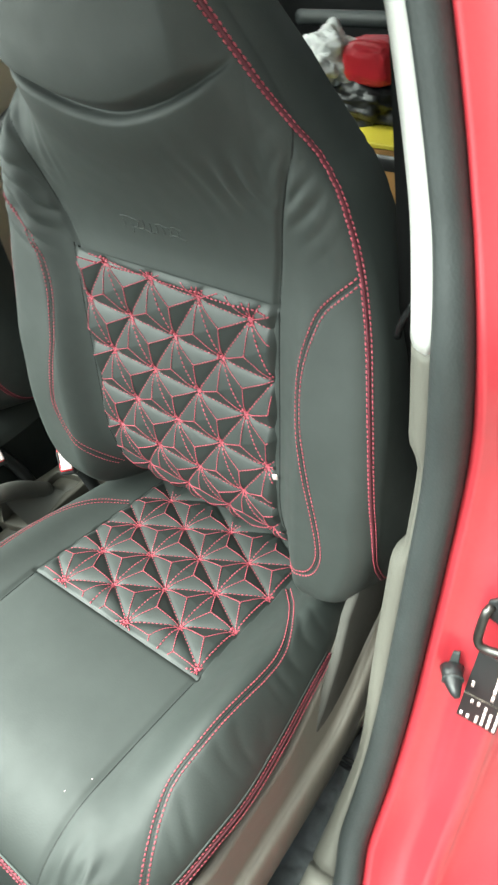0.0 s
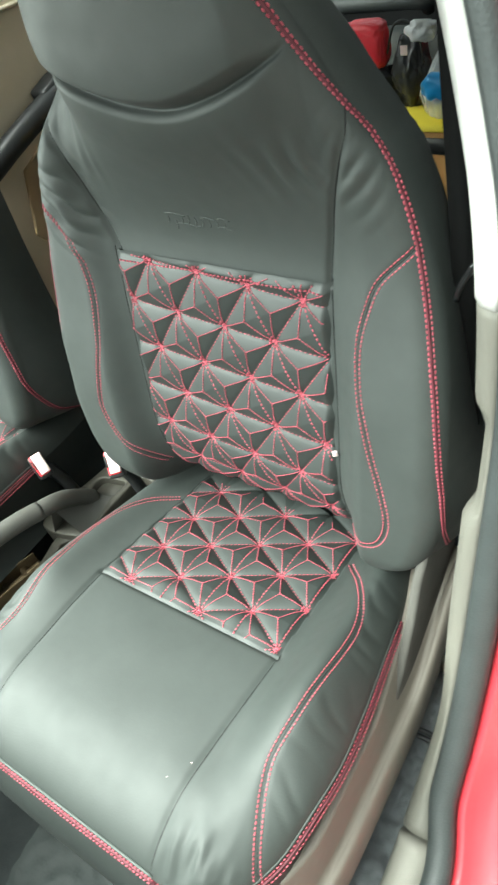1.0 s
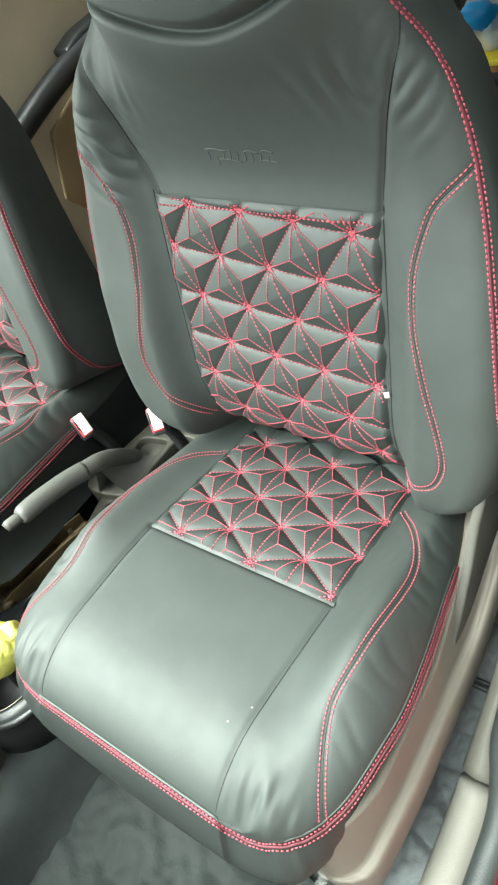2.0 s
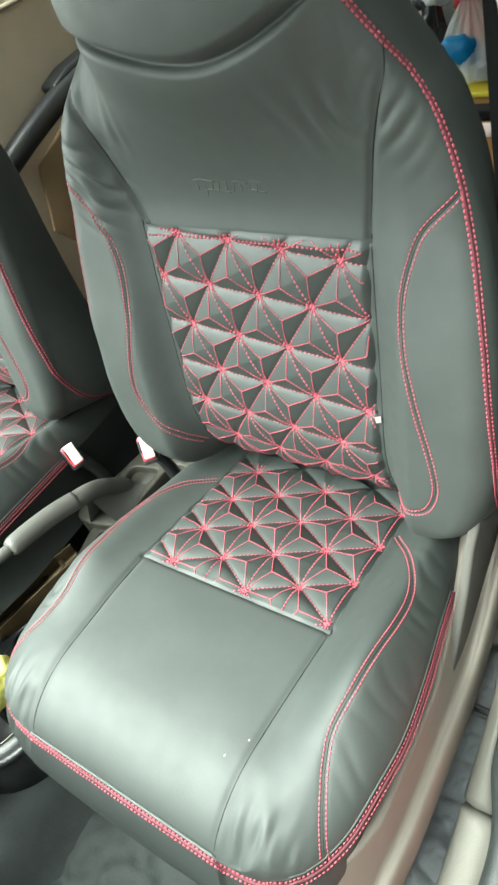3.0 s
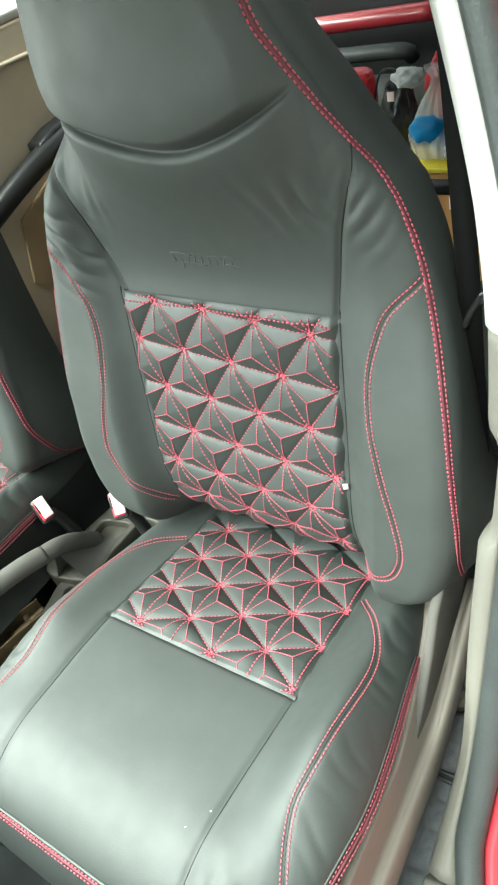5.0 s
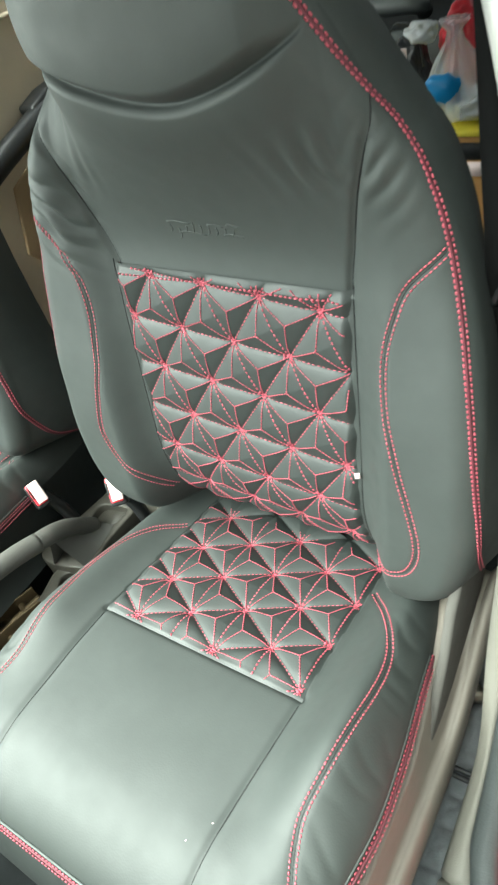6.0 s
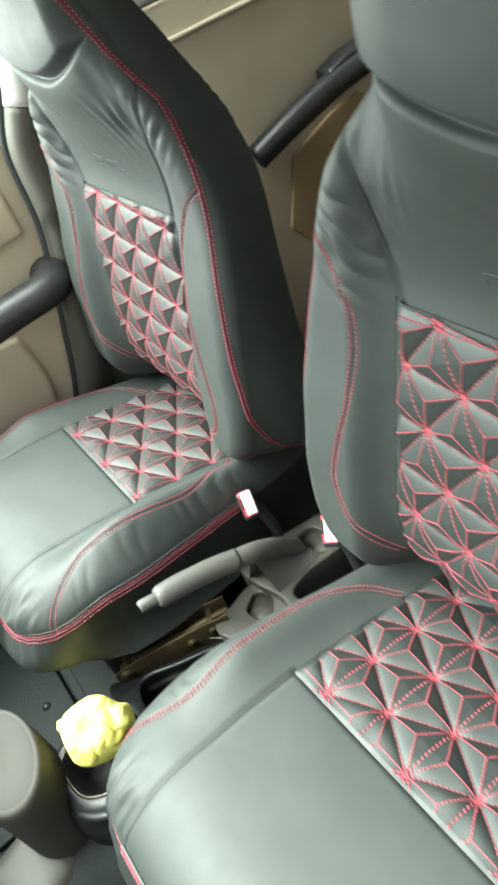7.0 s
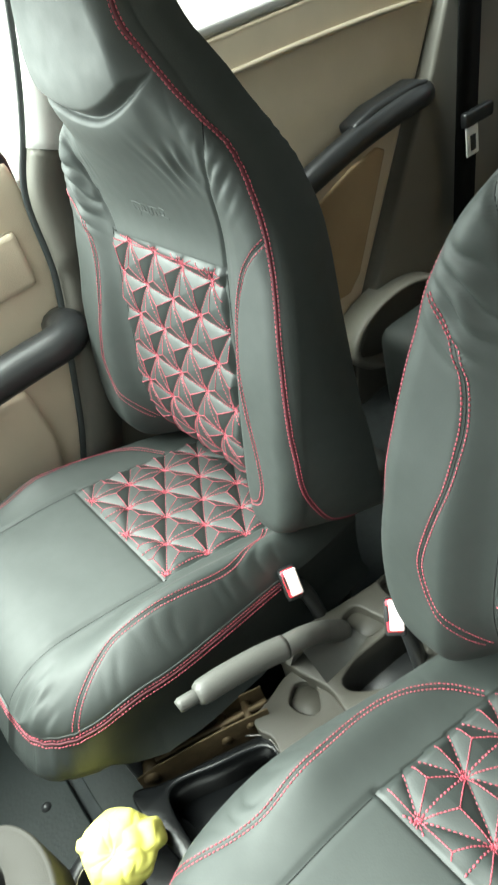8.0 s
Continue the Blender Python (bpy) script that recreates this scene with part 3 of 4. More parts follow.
    for far, down in ((0.0006, -0.0040), (0.0050, 0.0042)):
        p = (rim + out * far - np.array([0, 0, 1.0]) * down)[keep]
        stuff("front_seam_stitching", stitches([p], 0.0042, 0.0010, 0.0009), THREAD, cushion, "double row of red seam stitches")
    part("overlock", tube((rim + out * 0.0022 - np.array([0, 0, 0.0002]))[keep][::2], 0.0016, 8, "overlock"), OVERLOCK, cushion, "dark red overlocked seam")
    part("welt", tube((rim + out * -0.002 + np.array([0, 0, 0.008]))[keep][::2], 0.0015, 6, "welt"), WELT, cushion, "thin leather welt")
    # pressed mark, no legible letters
    bars = []
    rng = random.Random(8)
    h = np.linspace(0, 1, 7)
    for k in range(9):
        x0, high = -0.046 + 0.0094 * k, rng.uniform(0.008, 0.013) * (1.45 if k == 1 else 1)
        low = 0.046 if k != 1 else 0.039
        bars.append(back_place(x0 + 0.0035 * h + 0.0012 * np.sin(h * rng.uniform(2, 5)), low + high * h, True, -0.0002))
    for a, b, lift in ((-0.046, -0.018, 0.058), (-0.036, -0.002, 0.046), (0.004, 0.022, 0.057), (0.020, 0.042, 0.047), (0.026, 0.040, 0.058)):
        bars.append(back_place(a + (b - a) * h, lift + 0.0012 * np.sin(h * 5), True, -0.0002))
    part("pressed_mark", merge("pressed_mark", [tube(q - 0.0004 * BACK_OUT, 0.00112, 6) for q in bars]), LEATHER, back, "faint pressed mark in the leather")
    return seat


seat = build_seat()
copy_thing(seat, pose(-SEATS_APART, 0, 0.47))
near_back = next(c for c in seat.children if c.name.startswith("backrest"))
part("lint_tag", block((0.006, 0.002, 0.010), tuple(back_place(0.1475, -0.212, False, 0.006)), 0.0006, (10, 0, 25)), BUCKLE_PALE, near_back, "tiny white tag in the seam")


# ---- the car's shell ----
MID_X = -0.355
OPENING = [(0.295, 1.43), (0.282, 1.33), (0.262, 1.22), (0.238, 1.13), (0.206, 1.04), (0.198, 0.91), (0.172, 0.80), (0.142, 0.69), (0.106, 0.574), (0.055, 0.47), (-0.03, 0.375), (-0.13, 0.335), (-0.35, 0.325), (-0.85, 0.32)]


def opening_sweep(name, profile, lo, hi, side, path=OPENING, step=0.012):
    """A strip swept along the door opening: profile of (distance from the car's middle, distance away from the opening)."""
    p = spline(path, step)
    t = np.gradient(p, axis=0)
    t /= np.linalg.norm(t, axis=1)[:, None]
    nrm = np.stack([-t[:, 1], t[:, 0]], 1)
    n0, n1 = int(lo * (len(p) - 1)), int(hi * (len(p) - 1)) + 1
    rows = []
    for q, n in zip(p[n0:n1], nrm[n0:n1]):
        wide = 0.022 * smooth01((0.42 - q[1]) / 0.08)
        lean = 0.16 * (q[1] - 1.06 + math.hypot(q[1] - 1.06, 0.04))
        slim = 1 - 0.28 * smooth01((q[1] - 0.95) / 0.2)
        waist = 0.012 * smooth01((q[1] - 0.785) / 0.025) * (1 - smooth01((q[1] - 0.90) / 0.03))
        row = []
        for x, k in profile:
            across = x + (waist + 0.009 * math.exp(-(((q[1] - 0.49) / 0.09) ** 2))) * smooth01((0.685 - x) / 0.01) if x < 0.689 else 0.689 + (x - 0.689) * slim + wide
            row.append((MID_X + side * (across - lean), q[0] + k * n[0], q[1] + k * n[1]))
        rows.append(row)
    return grid_mesh(name, np.array(rows), True, True)


def doorway(side, near):
    x0 = 0.67
    lower = [(x0 - 0.004, 0.07), (x0 - 0.008, 0.020), (x0 - 0.004, 0.006), (x0 + 0.004, 0.0), (x0 + 0.015, -0.004), (x0 + 0.019, 0.0), (x0 + 0.019, 0.05)]
    upper = [(x0 - 0.020, 0.05), (x0 - 0.008, 0.012), (x0 + 0.0, 0.001), (x0 + 0.004, -0.002), (x0 + 0.014, -0.006), (x0 + 0.018, 0.0), (x0 + 0.018, 0.05)]
    rub = [(x0 + 0.019, -0.002)] + [(x0 + 0.036 + 0.017 * math.cos(a), -0.006 + 0.015 * math.sin(a)) for a in np.linspace(math.pi, 2 * math.pi, 9)] + [(x0 + 0.054, 0.02), (x0 + 0.019, 0.02)]
    jamb = [(x0 + 0.053, 0.004), (x0 + 0.060, -0.002), (x0 + 0.066, 0.0), (x0 + 0.072, 0.008), (x0 + 0.110, 0.014), (x0 + 0.124, 0.008), (x0 + 0.133, 0.008), (x0 + 0.141, 0.014), (x0 + 0.145, 0.030), (x0 + 0.19, 0.034), (x0 + 0.215, 0.05), (x0 + 0.23, 0.10), (x0 + 0.2, 0.14), (x0 + 0.053, 0.14)]
    if not near:
        rub = [(x0 + 0.019 + 0.35 * (x - x0 - 0.019), 0.6 * k) for x, k in rub]
        jamb = jamb[:4] + [(x0 + 0.075, 0.06), (x0 + 0.053, 0.06)]
    a = 0.215 if near else 0.17
    up = tagged(part("pillar_trim_upper", opening_sweep("pillar_trim_upper", upper, 0.0, a, side), TRIM_PALE), "pale beige upper trim of the door pillar", "pillar trim", kind="structure")
    low = tagged(part("pillar_trim_lower", opening_sweep("pillar_trim_lower", lower, a, 0.582, side), PILLAR), "grey-beige lower pillar and sill trim", "pillar trim", kind="structure")
    front = tagged(part("sill_trim", opening_sweep("sill_trim", lower, 0.592, 1.0, side), SILL), "grey-beige plastic door sill trim", "sill trim", kind="structure")
    seal = tagged(part("door_seal", opening_sweep("door_seal", rub, 0.0, 1.0, side), RUBBER), "dark grey rubber door seal", "door seal", kind="structure")
    red = tagged(part("door_frame", opening_sweep("door_frame", jamb, 0.0 if near else 0.17, 1.0 if near else 0.5, side), RED), "bright red painted door frame and sill", "door frame", kind="structure")


doorway(1, True)
doorway(-1, False)

# ground, floor, roof and bulkhead
ground = solo("ground", block((400, 400, 0.1), (0, 0, -0.15), 0), GROUND, "dusty pale concrete ground", "ground", kind="structure")


def floor_mesh():
    x, y = np.linspace(-1.04, 0.33, 120), np.linspace(-0.95, 1.1, 160)
    xx, yy = np.meshgrid(x, y)
    z = FLOOR_Z + 0.006 * ripple(xx, yy, 2.0, 0.09) + 0.004 * ripple(xx, yy, 7.0, 0.03)
    z = z + 0.11 * np.exp(-(((xx - MID_X) / 0.11) ** 4)) * (yy < 1.0)
    z = z + 0.05 * smooth01((-0.62 - yy) / 0.25)
    return grid_mesh("floor", np.stack([xx, yy, z], -1))


def puffed_carpet():
    x, y = np.linspace(0.19, 0.345, 46), np.linspace(-0.42, 0.36, 210)
    xx, yy = np.meshgrid(x, y)
    puff = np.abs(ripple(xx, yy, 31.0, 0.060)) ** 0.7 + 0.35 * np.abs(ripple(xx, yy, 17.0, 0.028))
    z = FLOOR_Z + 0.006 + 0.034 * puff + 0.002 * ripple(xx, yy, 3.0, 0.010)
    return grid_mesh("puffed_carpet", np.stack([xx, yy, z], -1))


solo("carpet_strip", puffed_carpet(), STRIP, "dark grey puffed carpet along the door sill", "carpet", kind="structure")
solo("floor", floor_mesh(), CARPET, "dark carpeted car floor with centre tunnel", "floor", kind="structure")
solo("floor_underside", block((1.5, 3.2, 0.05), (MID_X, 0.5, 0.13), 0.01), BLACK, "dark underside of the car floor", "car floor", kind="structure")
solo("ceiling", slab([(-0.92, -0.15), (0.21, -0.15), (0.22, 0.3), (0.21, 1.8), (-0.92, 1.8), (-0.93, 0.3)], "z", 1.425, 1.46, 0.01), HEADLINER, "pale cloth headliner under the car roof", "car roof", kind="structure")
# Unseen block in the dashboard's place, sized to keep low front light off.
solo("wall_bulkhead", block((1.40, 0.42, 0.84), (MID_X, -0.86, 0.60), 0.05), BLACK, "dark plain dashboard and bulkhead under the windscreen", "dashboard", kind="structure")


# Unseen wall added to hold back sky light on the door side.
solo("wall_light_blocker", block((0.2, 13, 3.4), (2.05, 0.6, 1.6), 0), WALL, "plain grey wall, unseen, added to block side light", "wall", kind="structure")


# ---- far doors ----
def far_doors():
    # front door, closed
    door = thing("front_door", "closed beige car door panel with black armrest", "car door", at=(-1.08, -0.2, 0.3))
    part("door_panel", slab([(-0.80, 0.16), (0.04, 0.16), (0.08, 0.40), (0.12, 0.50), (0.175, 0.70), (0.205, 0.90), (0.205, 1.06), (0.20, 1.10), (-0.80, 1.06)], "x", -1.10, -1.065, 0.012), BEIGE, door)
    part("panel_swell", slab([(-0.80, 0.88), (0.16, 0.90), (0.16, 1.00), (-0.80, 0.98)], "x", -1.068, -1.050, 0.012), BEIGE, door, "raised beige upper panel")
    part("door_pocket", slab([(-0.6, 0.40), (0.02, 0.40), (0.06, 0.62), (0.05, 0.735), (-0.02, 0.745), (-0.6, 0.70)], "x", -1.068, -1.045, 0.014), BEIGE, door, "moulded beige door pocket")
    rest = tube(spline([(-1.0, -0.6, 0.78), (-1.0, -0.2, 0.79), (-0.998, 0.05, 0.805), (-0.995, 0.13, 0.81), (-1.01, 0.158, 0.812), (-1.06, 0.168, 0.812)], 0.015), 0.040, 14, "armrest", flat=0.85)
    part("armrest", rest, BLACK, door, "rounded black plastic armrest")
    part("window_frame", slab([(0.205, 1.06), (0.205, 1.10), (0.16, 1.25), (0.06, 1.42), (0.03, 1.42), (0.14, 1.22), (0.17, 1.10)], "x", -1.10, -1.07, 0.006), BLACK, door, "dark door window frame")
    # rear door
    rear = thing("rear_door", "beige rear car door panel with black pull handle and fabric pocket", "car door", at=(-1.08, 0.7, 0.3))
    part("door_panel", slab([(0.20, 0.16), (0.78, 0.16), (0.90, 0.46), (1.12, 0.84), (1.18, 0.92), (1.255, 1.05), (1.29, 1.15), (0.30, 1.15)], "x", -1.12, -1.065, 0.012), BEIGE, rear)
    part("belt_moulding", tube(spline([(-1.062, 0.30, 1.075), (-1.060, 0.7, 1.082), (-1.06, 1.0, 1.076), (-1.06, 1.24, 1.062)], 0.02), 0.006, 8, "belt_moulding"), BEIGE, rear, "raised beige moulding under the window")
    part("window_ledge", slab([(0.30, 1.15), (1.28, 1.15), (1.28, 1.172), (0.30, 1.172)], "x", -1.11, -1.06, 0.006), TRIM_PALE, rear, "pale ledge along the window")
    handle = tube(spline([(-1.05, 0.70, 0.80), (-1.03, 0.80, 0.838), (-1.022, 0.92, 0.868), (-1.020, 1.05, 0.885), (-1.025, 1.13, 0.888), (-1.045, 1.17, 0.882)], 0.012), 0.029, 14, "pull_handle", flat=1.0)
    part("pull_handle", handle, BLACK, rear, "long black pull handle")
    part("switch_base", slab([(0.92, 0.875), (1.13, 0.895), (1.165, 0.915), (1.12, 0.928), (0.98, 0.918), (0.915, 0.900)], "x", -1.068, -1.012, 0.01), BLACK, rear, "black handle base")
    part("fabric_inset", slab([(0.80, 0.755), (0.93, 0.800), (1.02, 0.815), (1.045, 0.800), (1.00, 0.715), (0.91, 0.545), (0.87, 0.51), (0.82, 0.51), (0.75, 0.60)], "x", -1.07, -1.058, 0.006), BEIGE_DEEP, rear, "tan fabric inset")
    oval = lambda r: [(0.965 + r * 0.180 * math.cos(w), 0.395 + r * 0.100 * math.sin(w)) for w in np.linspace(0, 2 * math.pi, 40, endpoint=False)]
    skin = [[(x, y, z) for y, z in oval(r)] for r, x in ((1.0, -1.06), (1.02, -1.0), (1.01, -0.985), (0.98, -0.979), (0.92, -0.980), (0.885, -0.986), (0.865, -1.01), (0.85, -1.05))]
    part("bottle_holder", grid_mesh("bottle_holder", np.array(skin), True, True), PALE_RIM, rear, "thick grey-beige rim of the bottle holder")


far_doors()
solo("wall_far_pillar", slab([(0.02, 0.12), (0.36, 0.12), (0.36, 1.06), (0.21, 1.06), (0.20, 0.85), (0.10, 0.55)], "x", -1.14, -1.045, 0.004), TRIM, "grey-beige lower inner wall of the far door pillar", "pillar wall", kind="structure")
solo("wall_rear_quarter", slab([(0.76, 0.12), (1.9, 0.12), (1.9, 1.15), (1.30, 1.15), (1.19, 0.92), (1.13, 0.84), (0.90, 0.44), (0.84, 0.36)], "x", -1.14, -1.03, 0.01), QUARTER, "dark rear quarter trim beside the rear seat", "quarter trim", kind="structure")
solo("pillar_rear", slab([(1.26, 1.06), (1.75, 1.06), (1.6, 1.48), (1.42, 1.48)], "x", -1.10, -1.0, 0.02), TRIM, "dark grey rear pillar trim", "pillar trim", kind="structure")
# Added wall in the rear door's place; black, it closes off side light.
solo("wall_near_light_block", slab([(0.31, 0.12), (1.9, 0.12), (1.9, 1.43), (0.34, 1.43), (0.31, 1.1)], "x", 0.31, 0.36, 0.01), WEBBING, "near-black plain wall, added to shut out rear side light", "quarter wall", kind="structure")

# rear belt with its tongue
belt = thing("rear_seat_belt", "black rear seat belt hanging with steel tongue", "seat belt", at=(-1.0, 1.28, 0.6))
part("webbing", slab([(1.185, 0.55), (1.262, 0.55), (1.367, 1.46), (1.290, 1.46)], "x", -0.992, -0.988), WEBBING, belt)
part("tongue_grip", block((0.020, 0.105, 0.034), (-0.982, 1.280, 0.800), 0.006), BLACK, belt, "black plastic tongue grip")
part("tongue", slab([(1.232, 0.715), (1.276, 0.715), (1.276, 0.79), (1.232, 0.79)], "x", -0.980, -0.976, 0.001), TONGUE, belt, "bright steel tongue")
part("slot", block((0.002, 0.018, 0.036), (-0.9745, 1.254, 0.745), 0.0005), BLACK, belt, "dark slot in the tongue")


# ---- rear seat and what lies on it ----
bench = thing("rear_bench", "dark leather rear bench with red piping", "car seat", at=(MID_X, 1.0, 0.2))
part("bench_cushion", block((1.20, 0.52, 0.25), (MID_X, 1.09, 0.335), 0.05, segs=4), LEATHER, bench)
part("bench_back", block((1.20, 0.12, 0.42), (MID_X, 1.50, 0.60), 0.05, (-12, 0, 0), 4), LEATHER, bench, "dark leather bench back")
part("piping", tube(spline([(-0.93, 0.845, 0.435), (-0.6, 0.832, 0.440), (-0.1, 0.832, 0.440), (0.22, 0.845, 0.435)], 0.02), 0.005, 6, "piping"), THREAD, bench, "red piping")
solo("tailgate_sill", tube(spline([(-1.0, 1.74, 0.878), (-0.6, 1.75, 0.884), (-0.40, 1.75, 0.888), (-0.295, 1.75, 0.890)], 0.03), 0.024, 10, "tailgate_sill"), RED, "red painted tailgate sill at the back", "tailgate sill", kind="structure")
solo("tailgate_post", block((0.022, 0.03, 0.75), (-0.275, 1.74, 0.60), 0.008), RUBBER, "grey post at the tailgate", "post", kind="structure")
solo("wall_tailgate", block((1.36, 0.05, 1.10), (MID_X, 1.90, 0.62), 0.01), BLACK, "dark lining of the tailgate", "tailgate wall", kind="structure")
solo("luggage_bar", tube(spline([(-0.75, 1.62, 0.835), (-0.5, 1.60, 0.842), (-0.33, 1.60, 0.842), (-0.315, 1.62, 0.82)], 0.02), 0.020, 10, "luggage_bar"), RUBBER, "dull grey bar behind the rear bench", "bar")
crate = thing("cardboard_box", "brown cardboard box with a yellow top edge on the bench", "box", at=(0.05, 1.27, 0.46))
part("box_body", block((0.72, 0.24, 0.263), (-0.105, 1.275, 0.5915), 0.004), ORANGE_CARD, crate)
part("box_lid", block((0.73, 0.25, 0.012), (-0.105, 1.275, 0.729), 0.003), YELLOW_CARD, crate, "yellow printed lid")
part("label", block((0.06, 0.002, 0.03), (-0.03, 1.153, 0.655), 0), BUCKLE_PALE, crate, "pale paper label")
part("dark_band", block((0.718, 0.002, 0.035), (-0.105, 1.1535, 0.692), 0), BLACK, crate, "dark printed band")


def bag_film(at, high, wide, seed):
    """A knotted bag: a gathered neck over a full, pleated body."""
    h = np.linspace(0, 1, 40)
    r = np.interp(h, [0, 0.08, 0.3, 0.6, 0.8, 0.9, 1.0], [0.2, 0.85, 1.0, 0.62, 0.26, 0.20, 0.42])
    ang = np.linspace(0, 2 * np.pi, 72, endpoint=False)
    rows = []
    for k, (t, q) in enumerate(zip(h, r)):
        pleat = 1 + (0.05 + 0.16 * t) * np.array([noise.noise(Vector((3.5 * math.cos(a), 3.5 * math.sin(a), seed + 0.8 * t))) for a in ang]) * 1.6
        rows.append(np.stack([at[0] + wide * q * pleat * np.cos(ang), at[1] + wide * q * pleat * np.sin(ang), np.full(len(ang), at[2] + high * t)], 1))
    return grid_mesh("film", np.array(rows), True, True)


bag = thing("plastic_bag", "knotted clear plastic bag with a blue lump on a box", "bag", at=(-0.09, 1.2, 0.735))
part("film", bag_film((-0.095, 1.21, 0.737), 0.185, 0.070, 2.0), FILM, bag, "clear shiny film")
part("knot", crumple("knot", 0.026, (-0.148, 1.175, 0.915), 5, (1.2, 1, 0.8), 0.32, 2.0, 4), WHITE_BAG, bag, "knotted white top of the bag")
part("blue_lump", crumple("blue_lump", 0.036, (-0.105, 1.165, 0.812), 9, (1.05, 0.7, 0.85), 0.17, 1.6, 4, 0.8), BLUE, bag, "crumpled blue plastic")
part("paper_lump", crumple("paper_lump", 0.045, (-0.055, 1.19, 0.775), 6, (1.2, 0.8, 0.8), 0.3, 2.0, 4), WHITE_BAG, bag, "crumpled white paper")
solo("red_bag", crumple("red_bag", 0.060, (-0.112, 1.335, 0.826), 4, (0.95, 0.9, 1.5), 0.22, 1.6), RED_BAG, "crumpled dark red plastic bag standing on a box", "bag")
bottle = thing("red_capped_bottle", "bottle with a red cap standing behind the bags", "bottle", at=(-0.12, 1.40, 0.46))
part("bottle_body", tube([(-0.125, 1.42, 0.45), (-0.125, 1.42, 0.80), (-0.125, 1.42, 0.86)], [0.04, 0.04, 0.02], 16, "bottle_body"), BLACK, bottle, "dark bottle")
part("cap", tube([(-0.125, 1.42, 0.86), (-0.125, 1.42, 0.895), (-0.125, 1.42, 0.90)], [0.024, 0.024, 0.018], 16, "cap"), BUCKLE_RED, bottle, "red cap")
solo("red_pouch", crumple("red_pouch", 0.052, (-0.315, 1.25, 0.865), 14, (1.15, 0.6, 0.95), 0.13, 1.3, 5, 0.55), RED_BAG, "bright red crumpled cloth lying on a black sack", "bag")
solo("white_bag", crumple("white_bag", 0.062, (-0.425, 1.25, 0.862), 11, (1.25, 0.8, 1.0), 0.5, 2.2), WHITE_BAG, "crumpled white plastic bag on a black sack", "bag")
solo("black_sack", crumple("black_sack", 0.062, (-0.365, 1.26, 0.775), 21, (2.3, 0.9, 0.95), 0.3, 2.6), BLACK, "dark glossy plastic sack on the box", "sack")
dark = thing("black_bag", "dark bag with a thin loop handle on the box", "bag", at=(-0.215, 1.3, 0.735))
part("bag_body", crumple("bag_body", 0.060, (-0.210, 1.27, 0.800), 17, (0.75, 0.7, 1.35), 0.25, 1.8), BLACK, dark)
part("handle", tube(spline([(-0.255, 1.24, 0.85), (-0.235, 1.235, 0.905), (-0.205, 1.232, 0.915), (-0.180, 1.235, 0.89), (-0.172, 1.24, 0.83)], 0.006), 0.0025, 6, "handle"), BLACK, dark, "thin dark handle")
part("tag", block((0.016, 0.003, 0.020), (-0.208, 1.222, 0.862), 0.001), BUCKLE_PALE, dark, "small pale tag")
# ---- near pillar: belt and guide ----
nb = thing("front_seat_belt", "black front seat belt hanging along the door pillar", "seat belt", at=(0.29, 0.3, 0.5))
part("webbing", slab([(0.231, 1.42), (0.251, 1.42), (0.267, 1.19), (0.277, 1.0), (0.308, 0.32), (0.287, 0.32), (0.256, 1.0), (0.2465, 1.19)], "y", 0.290, 0.293), WEBBING, nb)
part("belt_guide", tube(spline([(0.277, 0.246, 1.002), (0.284, 0.240, 1.022), (0.298, 0.235, 1.050)], 0.006), 0.0034, 8, "belt_guide"), GLOSS, nb, "glossy black belt guide")
nb["label"] = "black front seat belt hanging beside the door pillar"

# door striker, catch and plate on the red frame; the frame's face has axes across, up and out
across, upward = Vector((1, 0.1, 0)).normalized(), Vector((0, 0.27, 1)).normalized()
outward = across.cross(upward).normalized()
FACE = Matrix.Translation((0.432, 0.166, 0.755)) @ Matrix((across, upward, outward)).transposed().to_4x4()


def on_face(bm):
    bm.transform(FACE)
    return bm


def disc(radius, depth, at, sides=18, top=1.0):
    bm = bmesh.new()
    bmesh.ops.create_cone(bm, cap_ends=True, segments=sides, radius1=radius, radius2=radius * top, depth=depth)
    bm.transform(pose(*at))
    return bm


striker = thing("door_striker", "dark steel door striker with two screws on the red frame", "door striker", at=(0.41, 0.16, 0.75))
part("base_plate", on_face(slab([(-0.020, 0.022), (-0.018, 0.040), (-0.004, 0.050), (0.030, 0.050), (0.036, 0.03), (0.034, -0.004), (0.004, -0.004), (0.0, 0.014)], "z", 0.0, 0.006, 0.002)), BLACK, striker, "dark base plate")
ring = [FACE @ Vector(q) for q in [(-0.014, 0.034, 0.004), (-0.017, 0.030, 0.010), (-0.018, 0.012, 0.012), (-0.017, -0.006, 0.013), (-0.010, -0.013, 0.013), (0.010, -0.012, 0.012), (0.026, -0.008, 0.011), (0.034, -0.004, 0.004)]]
part("loop", tube(spline(ring, 0.004), 0.0046, 10, "loop"), DARK_STEEL, striker, "bent steel striker loop")
for w in (0.036, 0.006):
    screw = part("screw", on_face(disc(0.0095, 0.008, (0.016, w, 0.009), 18, 0.85)), BRASS, striker, "brassy screw head")
    part("recess", on_face(disc(0.004, 0.001, (0.016, w, 0.0133), 6)), BLACK, screw)
sw = thing("door_switch", "small black rubber door light switch on the red frame", "door switch", at=(0.388, 0.15, 0.68))
part("base", on_face(slab([(-0.041, -0.094), (-0.037, -0.045), (-0.030, -0.042), (-0.028, -0.070), (-0.033, -0.095)], "z", 0.0, 0.004, 0.0012)), RUBBER, sw, "thin grey base")
